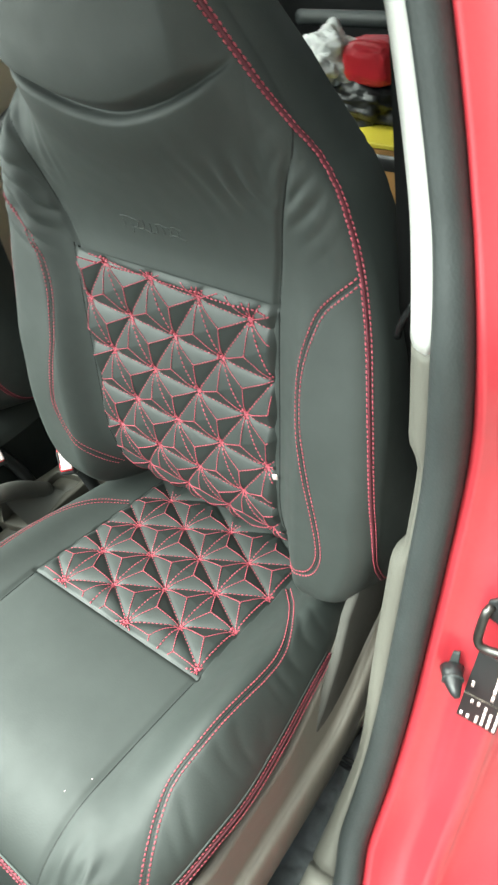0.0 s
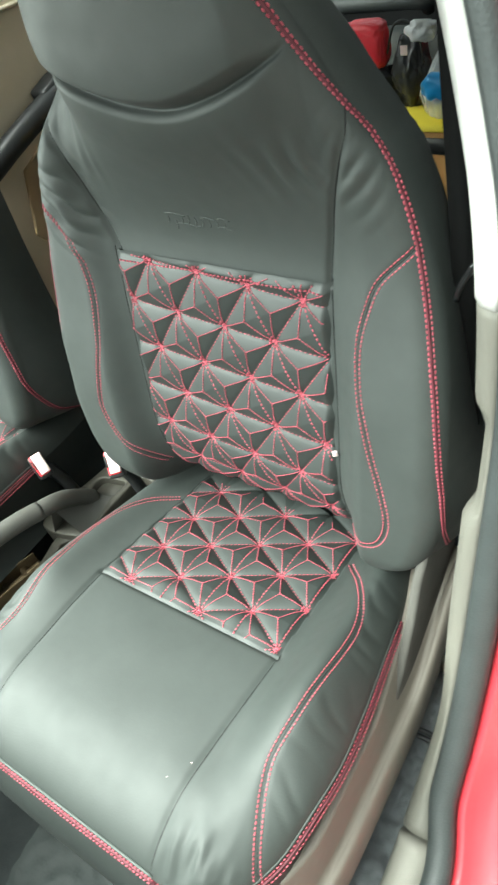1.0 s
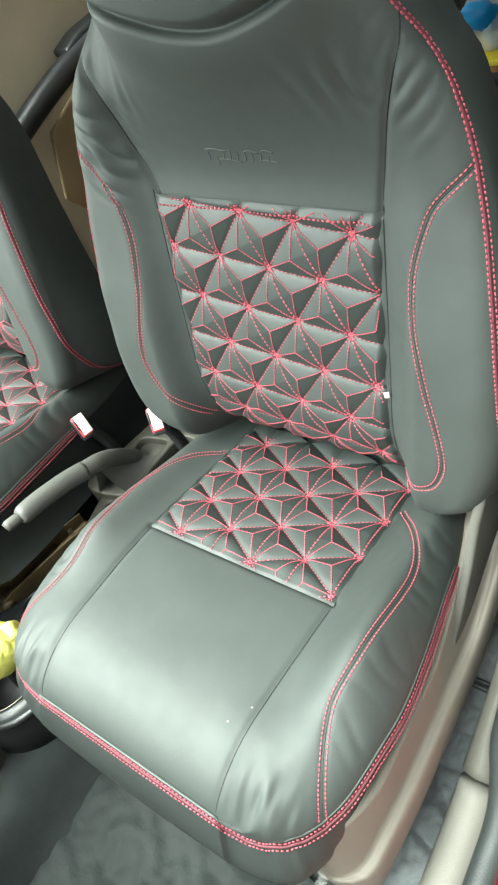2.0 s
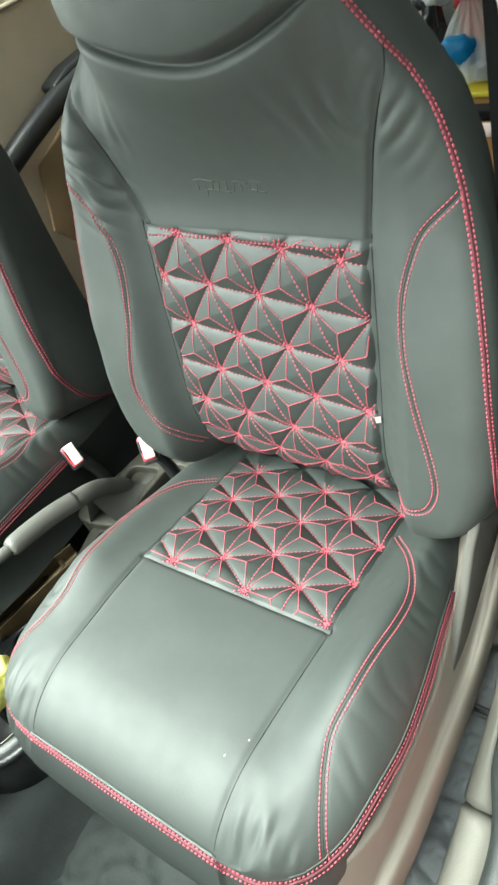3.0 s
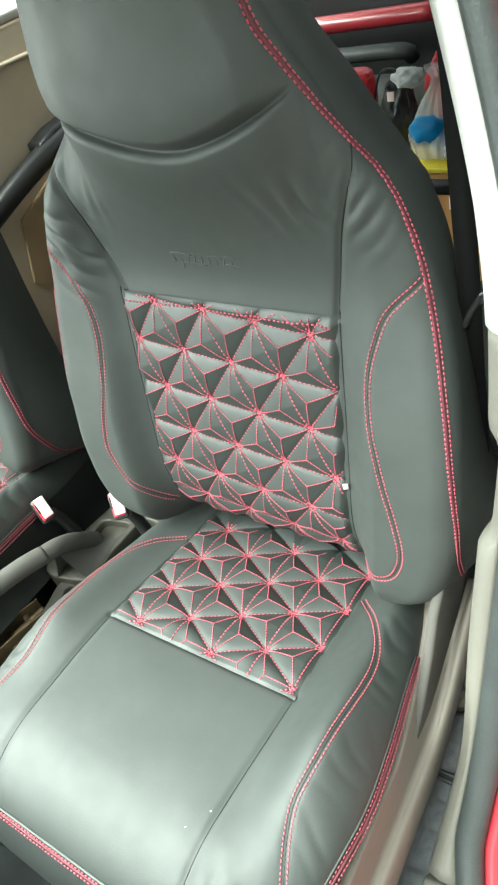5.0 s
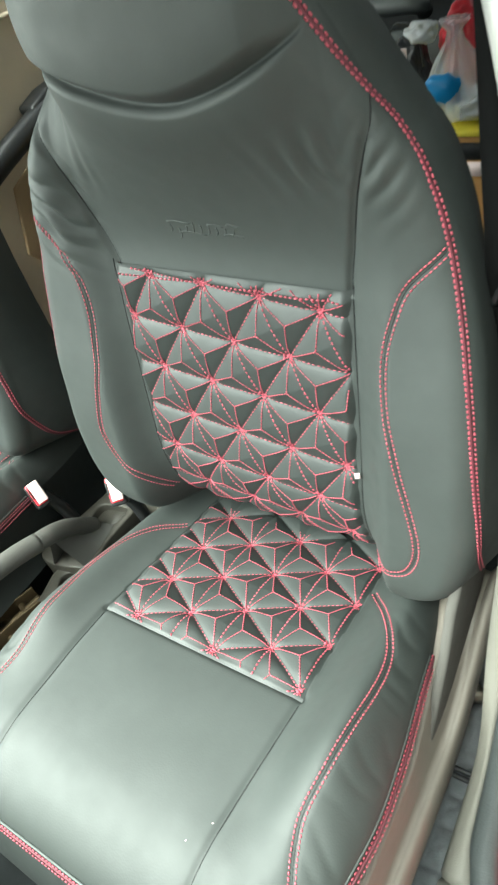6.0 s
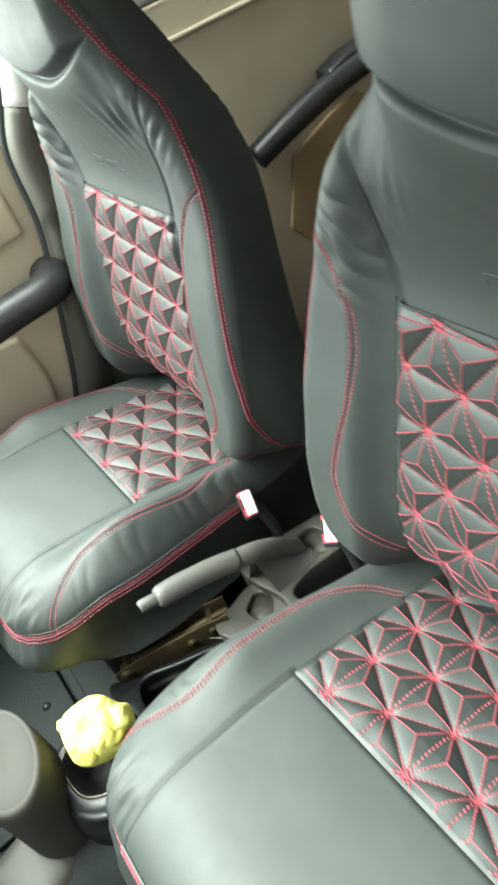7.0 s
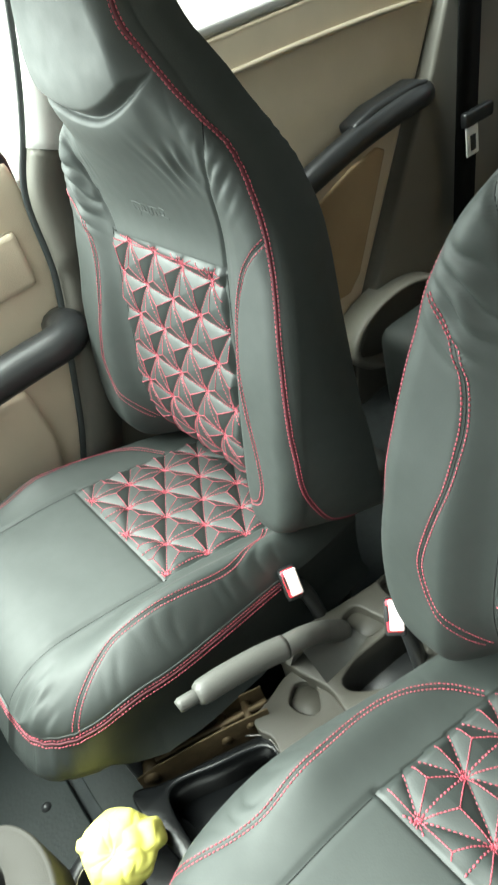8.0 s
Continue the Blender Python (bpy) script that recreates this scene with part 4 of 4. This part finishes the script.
plunger = [(-0.034, -0.068, 0.002), (-0.031, -0.070, 0.010), (-0.027, -0.072, 0.018), (-0.022, -0.074, 0.026), (-0.019, -0.075, 0.030)]
part("plunger", tube([FACE @ Vector(q) for q in plunger], [0.0125, 0.0105, 0.0085, 0.0055, 0.003], 14, "plunger"), BLACK, sw, "black rubber cone")
part("ridge", tube([FACE @ Vector(q) for q in ((-0.0295, -0.0705, 0.0125), (-0.0285, -0.0712, 0.0150))], 0.0108, 14, "ridge"), RUBBER, sw, "rubber ring")
plate = thing("data_plate", "black sticker plate with rows of small pale print", "sticker", at=(0.41, 0.145, 0.66))
part("plate", on_face(slab([(-0.014, -0.030), (-0.018, -0.133), (0.024, -0.139), (0.028, -0.036)], "z", 0.0008, 0.0022, 0.0004)), BLACK, plate)
part("edge_line", on_face(slab([(-0.0165, -0.094), (0.026, -0.098), (0.026, -0.0988), (-0.0165, -0.0948)], "z", 0.0021, 0.0026)), METAL, plate, "thin grey line")
rng = random.Random(2)
for u, lo, hi in ((0.010, -0.092, -0.040), (0.018, -0.070, -0.045), (-0.012, -0.082, -0.074), (-0.008, -0.106, -0.100), (-0.001, -0.107, -0.101), (-0.015, -0.130, -0.124), (-0.008, -0.132, -0.125), (0.001, -0.134, -0.122), (0.007, -0.134, -0.104), (0.0135, -0.135, -0.110), (0.020, -0.136, -0.102)):
    at = lo
    while at < hi:
        to = min(hi, at + rng.uniform(0.003, 0.009))
        part("print_bar", on_face(slab([(u, at), (u + 0.0032, at), (u + 0.0032, to), (u, to)], "z", 0.0021, 0.0026)), BUCKLE_PALE, plate)
        at = to + 0.0015

# ---- seat side shield (outer side of the near seat) ----
ys = np.r_[-0.236, -0.233, -0.226, -0.214, np.linspace(-0.20, 0.24, 44), 0.26, 0.27]
rows = []
for y in ys:
    up = 0.115 * smooth01((y - 0.07) / 0.19)
    close = math.sqrt(max(0.0, 1 - max(0.0, (-0.196 - y) / 0.041) ** 2))
    inner = min(float(cush_w(max(y, -0.2))) + 0.0065, 0.2700)
    prof = [(0.200, 0.50), (inner - 0.012, 0.555), (inner, 0.562), (inner + 0.002, 0.552), (max(inner + 0.004, 0.2735), 0.490), (max(inner + 0.006, 0.2765), 0.478), (0.281, 0.4785), (0.2855, 0.4800), (0.2890, 0.4755), (0.2910, 0.466), (0.2915, 0.450), (0.290, 0.41), (0.280, 0.39), (0.20, 0.39)]
    rows.append([(0.20 + (x - 0.20) * (0.35 + 0.65 * close) * (1 - 0.05 * smooth01((-0.10 - y) / 0.12)), y, z - 0.012 * (1 - close) + (up * smooth01((x - 0.26) / 0.02) if z < 0.5 else 0.3 * up)) for x, z in prof])
part("side_shield", grid_mesh("side_shield", np.array(rows), True, True), SHIELD, seat, "grey-beige plastic side shield with rounded rim")
cover = slab([(0.048, 0.505), (0.085, 0.545), (0.125, 0.60), (0.15, 0.655), (0.19, 0.70), (0.27, 0.70), (0.26, 0.60), (0.20, 0.545), (0.10, 0.50)], "x", 0.258, 0.2705, 0.005, 3)
part("recliner_cover", cover, TRIM_GREY, seat, "light grey recliner cover")
part("rail", block((0.03, 0.50, 0.03), (0.235, 0.0, 0.235), 0.004), METAL, seat, "steel slide rail")
part("rail_tip", block((0.012, 0.05, 0.012), (0.217, -0.245, 0.395), 0.003), CHROME, seat, "bright steel rail end")
solo("floor_bolt", disc(0.016, 0.016, (0.258, 0.255, 0.238), 6, 0.93), METAL, "steel bolt head on the dark carpet", "bolt")
ridge = spline([(0.225, 0.121, 0.232), (0.24, 0.122, 0.236), (0.262, 0.123, 0.236), (0.285, 0.124, 0.234), (0.30, 0.125, 0.230)], 0.006)
solo("cable_strip", merge("cable_strip", [tube(ridge + np.array([0, k, 0]), 0.0042, 8) for k in (0.0, 0.010)]), BLACK, "glossy black cable strip across the carpet", "cable")

# ---- between the seats ----
console = thing("centre_console", "grey-beige plastic centre console with open trays", "console", at=(MID_X, 0.15, 0.25))


def holed(outline, holes, z0, z1, bevel=0.003):
    """A plate with openings through it."""
    bm = bmesh.new()
    edges = []
    for line in [outline] + holes:
        vs = [bm.verts.new((x, y, z1)) for x, y in spline(line, 0.008, True)[:-1]]
        edges += [bm.edges.new((vs[i], vs[(i + 1) % len(vs)])) for i in range(len(vs))]
    bmesh.ops.triangle_fill(bm, use_beauty=True, use_dissolve=False, edges=edges)
    low = bmesh.ops.extrude_face_region(bm, geom=list(bm.faces))
    bmesh.ops.translate(bm, vec=(0, 0, z0 - z1), verts=[g for g in low["geom"] if isinstance(g, bmesh.types.BMVert)])
    bmesh.ops.recalc_face_normals(bm, faces=list(bm.faces))
    rim = [g for g in bm.edges if min(v.co.z for v in g.verts) > z1 - 1e-5 and g.calc_face_angle(0) > 0.8]
    bmesh.ops.bevel(bm, geom=rim, offset=bevel, segments=2, affect="EDGES", profile=0.6)
    return bm


BIG = [(-0.336, 0.113), (-0.344, 0.124), (-0.350, 0.155), (-0.347, 0.205), (-0.343, 0.243), (-0.330, 0.253), (-0.300, 0.246), (-0.280, 0.21), (-0.285, 0.16), (-0.315, 0.118)]
part("console_body", holed([(-0.456, 0.098), (-0.448, 0.14), (-0.436, 0.20), (-0.425, 0.26), (-0.421, 0.31), (-0.41, 0.36), (-0.34, 0.375), (-0.27, 0.36), (-0.260, 0.25), (-0.260, 0.12), (-0.29, 0.088), (-0.345, 0.095), (-0.40, 0.082), (-0.44, 0.08)],
    [BIG, [(-0.412, 0.186), (-0.418, 0.202), (-0.414, 0.219), (-0.388, 0.226), (-0.361, 0.229), (-0.359, 0.208), (-0.366, 0.190), (-0.390, 0.185)], [(-0.414, 0.272), (-0.416, 0.297), (-0.39, 0.294), (-0.368, 0.280), (-0.373, 0.268)]], 0.385, 0.472, 0.0035), CONSOLE, console, "grey-beige console top")
part("recess_floor", slab([(-0.425, 0.155), (-0.425, 0.305), (-0.3545, 0.305), (-0.3545, 0.155)], "z", 0.447, 0.455), CONSOLE, console, "shallow tray floor")
# Black floor paints the shade down in the open tray.
part("tray_floor", slab([(-0.45, 0.09), (-0.42, 0.37), (-0.27, 0.37), (-0.262, 0.09)], "z", 0.382, 0.392), BLACK, console, "tray floor blackened for the shade in the opening")
part("lower_plate", holed([(-0.400, -0.004), (-0.408, 0.035), (-0.416, 0.075), (-0.40, 0.098), (-0.345, 0.112), (-0.29, 0.10), (-0.262, 0.05), (-0.265, -0.01), (-0.30, -0.025), (-0.355, -0.005), (-0.38, -0.012)],
    [[(-0.396, 0.070), (-0.388, 0.055), (-0.377, 0.044), (-0.351, 0.050), (-0.340, 0.068), (-0.372, 0.090), (-0.388, 0.083)]], 0.40, 0.455, 0.003), CONSOLE, console, "grey-beige front plate of the console")
part("pocket_floor", slab([(-0.40, 0.03), (-0.40, 0.10), (-0.33, 0.10), (-0.33, 0.03)], "z", 0.436, 0.443), CONSOLE, console, "shallow pocket floor")
part("console_core", block((0.15, 0.36, 0.14), (-0.345, 0.19, 0.31), 0.01), BLACK, console, "dark console underside")

brake = thing("handbrake", "grey plastic handbrake lever with push button", "handbrake", at=(-0.37, 0.1, 0.46))
lever = spline([(-0.392, -0.062, 0.598), (-0.389, -0.02, 0.592), (-0.385, 0.03, 0.580), (-0.381, 0.068, 0.567)], 0.006)
part("grip", tube(lever, np.interp(np.linspace(0, 1, len(lever)), [0, 0.04, 0.1, 1], [0.0125, 0.0158, 0.0168, 0.0168]), 18, "grip"), GRIP, brake, "ribbed grey-beige grip")
part("button", tube([(-0.3935, -0.088, 0.603), (-0.3935, -0.084, 0.603), (-0.3925, -0.066, 0.599), (-0.392, -0.058, 0.597)], [0.008, 0.0095, 0.0095, 0.0095], 14, "button"), GRIP, brake, "round push button")
arm = spline([(-0.381, 0.066, 0.5675), (-0.381, 0.095, 0.556), (-0.386, 0.125, 0.532), (-0.392, 0.150, 0.502), (-0.396, 0.170, 0.475)], 0.006)
part("lever_cover", tube(arm, np.interp(np.linspace(0, 1, len(arm)), [0, 0.3, 0.7, 1], [0.0158, 0.0158, 0.0165, 0.018]), 16, "lever_cover"), GRIP, brake, "grey-beige lever cover")
k = np.linspace(0, 1, 16)
crest = np.stack([np.interp(k, [0, 0.4, 1], [-0.383, -0.386, -0.396]), 0.088 + 0.098 * k, np.interp(k, [0, 0.3, 0.7, 1], [0.556, 0.534, 0.494, 0.474])], 1)
left = np.stack([np.interp(k, [0, 1], [-0.412, -0.420]), 0.080 + 0.108 * k, np.full(16, 0.471)], 1)
right = np.stack([np.interp(k, [0, 0.5, 1], [-0.352, -0.353, -0.362]), 0.098 + 0.092 * k, np.full(16, 0.4735)], 1)
skin = []
for w in np.linspace(0, 1, 17):
    lean = abs(2 * w - 1) ** 1.5
    skin.append(crest * (1 - lean) + (left if w < 0.5 else right) * lean - np.array([0, 0, 0.012]) * lean * (1 - lean))
part("boot", grid_mesh("boot", np.array(skin).transpose(1, 0, 2)), GRIP, brake, "grey-beige moulded boot round the lever")
mech = thing("brake_mechanism", "bare steel handbrake ratchet and bracket in the open tunnel", "bracket", at=(-0.4, -0.1, 0.32))
TURN = pose(-0.452, -0.083, 0, 0, 0, -23.5)


def turned(bm):
    bm.transform(TURN)
    return bm


side = [(-0.095, 0.375), (-0.075, 0.365), (0.10, 0.40), (0.115, 0.41), (0.115, 0.468), (0.06, 0.462), (0.0, 0.45), (-0.06, 0.435), (-0.095, 0.42)]
for x in (-0.020, 0.017):
    part("channel", turned(slab(side, "x", x, x + 0.003, 0.001)), RUST, mech, "rusty pressed steel channel side")
# Floor black, not rusty: the channel's inner shade as colour.
part("channel_floor", turned(slab([(-0.020, -0.085), (0.020, -0.085), (0.020, 0.11), (-0.020, 0.11)], "z", 0.385, 0.389)), BLACK, mech, "channel floor blackened for the shade inside it")
part("rod", turned(block((0.010, 0.20, 0.010), (-0.002, 0.02, 0.432), 0.004, (12, 0, 0))), RUST, mech, "brown steel pull rod")
for y, z, r in ((-0.075, 0.412, 0.012), (0.045, 0.432, 0.008), (0.085, 0.445, 0.007)):
    bm = disc(r, 0.046, (0, 0, 0), 16)
    bm.transform(pose(0, y, z, 0, 90, 0))
    part("pivot", turned(bm), RUST, mech, "dull round pivot pin")
eye = [(-0.030 + 0.0, -0.082 + 0.014 * math.cos(w), 0.430 + 0.014 * math.sin(w)) for w in np.linspace(0, 2 * math.pi, 20)]
part("bracket_eye", tube([TURN @ Vector(q) for q in eye], 0.0042, 8, "bracket_eye", caps=False), RUST, mech, "bent steel eye")
part("cable_end", tube([TURN @ Vector(q) for q in spline([(-0.035, -0.12, 0.40), (-0.03, -0.09, 0.42), (-0.018, -0.05, 0.425)], 0.008)], 0.004, 8, "cable_end"), RUST, mech, "brake cable end")
tray = thing("tunnel_tray", "black glossy plastic tray in the tunnel opening", "tray", at=(-0.33, -0.1, 0.3))
part("tray_body", holed([(-0.448, -0.195), (-0.43, -0.15), (-0.405, -0.07), (-0.372, 0.008), (-0.33, 0.0), (-0.268, 0.0), (-0.262, -0.09), (-0.28, -0.17), (-0.35, -0.19)],
    [[(-0.415, -0.150), (-0.395, -0.085), (-0.368, -0.020), (-0.335, -0.016), (-0.285, -0.02), (-0.280, -0.09), (-0.295, -0.155), (-0.35, -0.165)]], 0.36, 0.437, 0.004), GLOSS, tray, "black tray rim")
part("tray_floor", slab([(-0.43, -0.17), (-0.37, 0.0), (-0.27, 0.0), (-0.27, -0.17)], "z", 0.362, 0.374, 0.002), GLOSS, tray, "black tray floor")
part("bright_edge", tube(spline([(-0.398, -0.028, 0.4375), (-0.382, -0.012, 0.439), (-0.365, -0.006, 0.439), (-0.345, -0.008, 0.4375)], 0.006), 0.0014, 6, "bright_edge"), DARK_STEEL, tray, "thin glossy edge")

# belt buckles
for at, face in (((-0.275, 0.175, 0.622), (0.50, -0.55, 0.66)), ((-0.438, 0.138, 0.587), (0.75, -0.30, 0.55))):
    b = thing("seat_belt_buckle", "seat belt buckle with red and pale push button", "buckle", "front buckles", at=at)
    m = Matrix.Translation(at) @ Vector(face).to_track_quat("Z", "Y").to_matrix().to_4x4()
    for nm, size, off, bev, mat, lab in (
        ("housing", (0.027, 0.046, 0.026), (0, -0.004, -0.018), 0.005, BLACK, "black buckle housing"),
        ("button", (0.0205, 0.0405, 0.010), (0, 0, -0.004), 0.003, BUCKLE_RED, "red push button frame"),
        ("button_face", (0.018, 0.038, 0.006), (0.0026, 0.0015, 0.002), 0.002, BUCKLE_PALE, "pale shiny button face"),
        ("slot", (0.0025, 0.020, 0.004), (-0.0085, 0.004, 0.0035), 0.0008, BLACK, "dark slot"),
    ):
        bm = block(size, off, bev)
        bm.transform(m)
        part(nm, bm, mat, b, lab)
    foot = (at[0] - 0.01, at[1] + 0.05, 0.36)
    part("stalk", tube(spline([(at[0] - 0.012, at[1] + 0.012, at[2] - 0.02), (at[0] - 0.012, at[1] + 0.03, at[2] - 0.08), foot], 0.02), 0.012, 8, "stalk"), BLACK, b, "black buckle stalk")


def cloth_ball(at, radius):
    """A cloth pulled over a knob: pleats that spread from a gathered place, and two loose ears."""
    bm = bmesh.new()
    bmesh.ops.create_icosphere(bm, subdivisions=6, radius=1)
    axis = Vector((0.42, -0.12, 0.90)).normalized()
    side = Vector((0.46, 0.89, 0)).cross(axis).cross(axis).normalized() * -1
    up = axis.cross(side)
    flats = [(axis, 0.80)]
    for k in range(8):
        w = 2 * math.pi * (k + 0.35) / 8
        flats.append((side * math.cos(w) + up * math.sin(w) + axis * 0.25 * (-1) ** k, 0.93 + 0.05 * math.sin(3.1 * k)))
        flats.append(((side * math.cos(w + 0.4) + up * math.sin(w + 0.4) + axis * 0.8).normalized(), 0.93))
    for v in bm.verts:
        d = v.co.normalized()
        a, c = math.atan2(d.dot(up), d.dot(side)), d.dot(axis)
        k = sum(max(0.0, d.dot(n) / h) ** 16 for n, h in flats)
        k = min(1.08, k ** (-1 / 16)) if k > 0 else 1.0
        bent = a + 0.5 * noise.noise(d * 2.2)
        pleat = abs(math.sin(4.5 * bent)) ** 0.7
        k += 0.050 * (pleat - 0.8) * smooth01((c + 0.1) / 0.5) * 0.75 + 0.010 * noise.noise(d * 5)
        k -= 0.10 * math.exp(-((1 - c) / 0.06) ** 2)
        for w, wide, long in ((0.15, 0.36, 0.25), (2.75, 0.16, 0.10)):
            near = math.remainder(a - w, 2 * math.pi)
            k += long * math.exp(-(near / wide) ** 6) * math.exp(-((c - 0.15) / 0.38) ** 6)
        low = max(0.0, -d.z - 0.35)
        v.co = d * radius * (k - 0.25 * low) + Vector(at)
    return bm


# gear lever wrapped in cloth
gear = thing("gear_lever", "gear lever with its knob wrapped in yellow cloth", "gear lever", at=(-0.385, -0.24, 0.3))
part("stick", tube([(-0.385, -0.255, 0.30), (-0.385, -0.245, 0.42)], 0.008, 10, "stick"), BLACK, gear, "black gear stick")
part("cloth_wrap", cloth_ball((-0.385, -0.24, 0.462), 0.051), YELLOW, gear, "crumpled bright yellow cloth")
surround = thing("gear_surround", "black plastic gear surround with an open well", "gear surround", at=(-0.38, -0.28, 0.28))
loop = spline([(-0.440, -0.285), (-0.425, -0.312), (-0.389, -0.316), (-0.351, -0.307), (-0.331, -0.280), (-0.325, -0.24), (-0.345, -0.195), (-0.39, -0.185), (-0.43, -0.215), (-0.444, -0.25)], 0.008, True)[:-1]
mid = loop.mean(0)
out = (loop - mid) / np.linalg.norm(loop - mid, axis=1)[:, None]
skin = [np.c_[loop + out * r, np.full(len(loop), 0.40 + z)] for r, z in ((0.038, -0.11), (0.036, -0.05), (0.030, -0.018), (0.018, -0.003), (0.006, 0.001), (0.0, -0.002), (-0.006, -0.012), (-0.012, -0.05), (-0.02, -0.07))]
part("rim", grid_mesh("rim", np.array(skin), True, True), BLACK, surround, "broad glossy black rim")
edge = np.c_[np.vstack([loop, loop[:1]]), np.full(len(loop) + 1, 0.4005)]
part("bright_edge", tube(edge, 0.0008, 6, "bright_edge", caps=False), METAL, surround, "thin bright edge line")
part("lip", tube(spline([(-0.345, -0.330, 0.388), (-0.315, -0.305, 0.390), (-0.297, -0.27, 0.392), (-0.29, -0.23, 0.390)], 0.01), 0.007, 8, "lip"), BLACK, surround, "black lip of the surround")
part("front_cowl", block((0.13, 0.12, 0.12), (-0.37, -0.44, 0.26), 0.03, (0, 0, 18), 3), CONSOLE, surround, "grey-beige front cowl")

# dashboard foot with a round hole
foot = thing("dashboard_column", "grey-beige dashboard column with an oval cup hole", "dashboard", at=(-0.5, -0.45, 0.2))
ang = np.linspace(0, 2 * np.pi, 56, endpoint=False)
cx, cy, cz = -0.430, -0.366, 0.494
skin = []
for r, dx, dz in ((1.06, -0.012, -0.29), (1.03, -0.006, -0.16), (1.01, -0.002, -0.05), (1.0, 0.0, -0.016), (0.985, 0.0, -0.006), (0.93, 0.0, 0.0), (0.90, 0.0, -0.0015), (0.87, 0.0, 0.0), (0.50, -0.026, 0.001), (0.45, -0.026, -0.004), (0.42, -0.026, -0.02), (0.38, -0.032, -0.08)):
    skin.append([(cx + dx + 0.092 * r * math.cos(a), cy + 0.9 * dx + 0.056 * r * math.sin(a), cz + dz) for a in ang])
part("cup_body", grid_mesh("cup_body", np.array(skin), True, True), TRIM_GREY, foot, "grey-beige rounded column")
# Black floor: the cup hole's shade put into its colour.
part("cup_floor", slab([(-0.50, -0.43), (-0.40, -0.43), (-0.40, -0.35), (-0.50, -0.35)], "z", cz - 0.09, cz - 0.082), BLACK, foot, "cup floor blackened for the shade down the hole")

# loose floor sheet and fastener
def sheet_mesh():
    x, y = np.linspace(-0.30, 0.24, 90), np.linspace(-0.72, -0.24, 80)
    xx, yy = np.meshgrid(x, y)
    z = FLOOR_Z + 0.014 + 0.017 * np.abs(ripple(xx, yy, 3.0, 0.13)) + 0.006 * np.abs(ripple(xx, yy, 9.0, 0.055)) + 0.003 * ripple(xx, yy, 5.0, 0.02)
    g = np.stack([xx, yy, z], -1)
    low = g.copy()
    low[..., 2] -= 0.004
    return merge("sheet", [grid_mesh("a", g), grid_mesh("b", low)])


solo("floor_mat", sheet_mesh(), MAT_SHEET, "dark rumpled vinyl mat on the floor", "floor mat")
for outline in ([(-0.98, -0.72), (-0.50, -0.72), (-0.50, -0.281), (-0.98, -0.281)], [(-0.98, -0.259), (-0.52, -0.257), (-0.50, -0.12), (-0.98, -0.10)]):
    solo("floor_mat", slab(outline, "z", FLOOR_Z + 0.006, FLOOR_Z + 0.018, 0.003), MAT_SHEET, "flat dark vinyl mat on the floor", "floor mat", "far floor mats")
bm = bmesh.new()
bmesh.ops.create_uvsphere(bm, u_segments=14, v_segments=8, radius=0.010)
bm.transform(pose(-0.681, -0.329, 0.215))
solo("mat_fastener", bm, BLACK, "small black mat fastener", "fastener")

# lint on the near cushion
for x, y, turn in ((0.134, -0.147, 20), (0.118, -0.172, 75)):
    solo("lint_speck", block((0.0020, 0.0010, 0.0009), tuple(cush_place(x, y, True, 0.0012)), 0.0004, (0, 0, turn), 1), BUCKLE_PALE, "tiny white lint speck on the leather cushion", "lint", "lint specks")
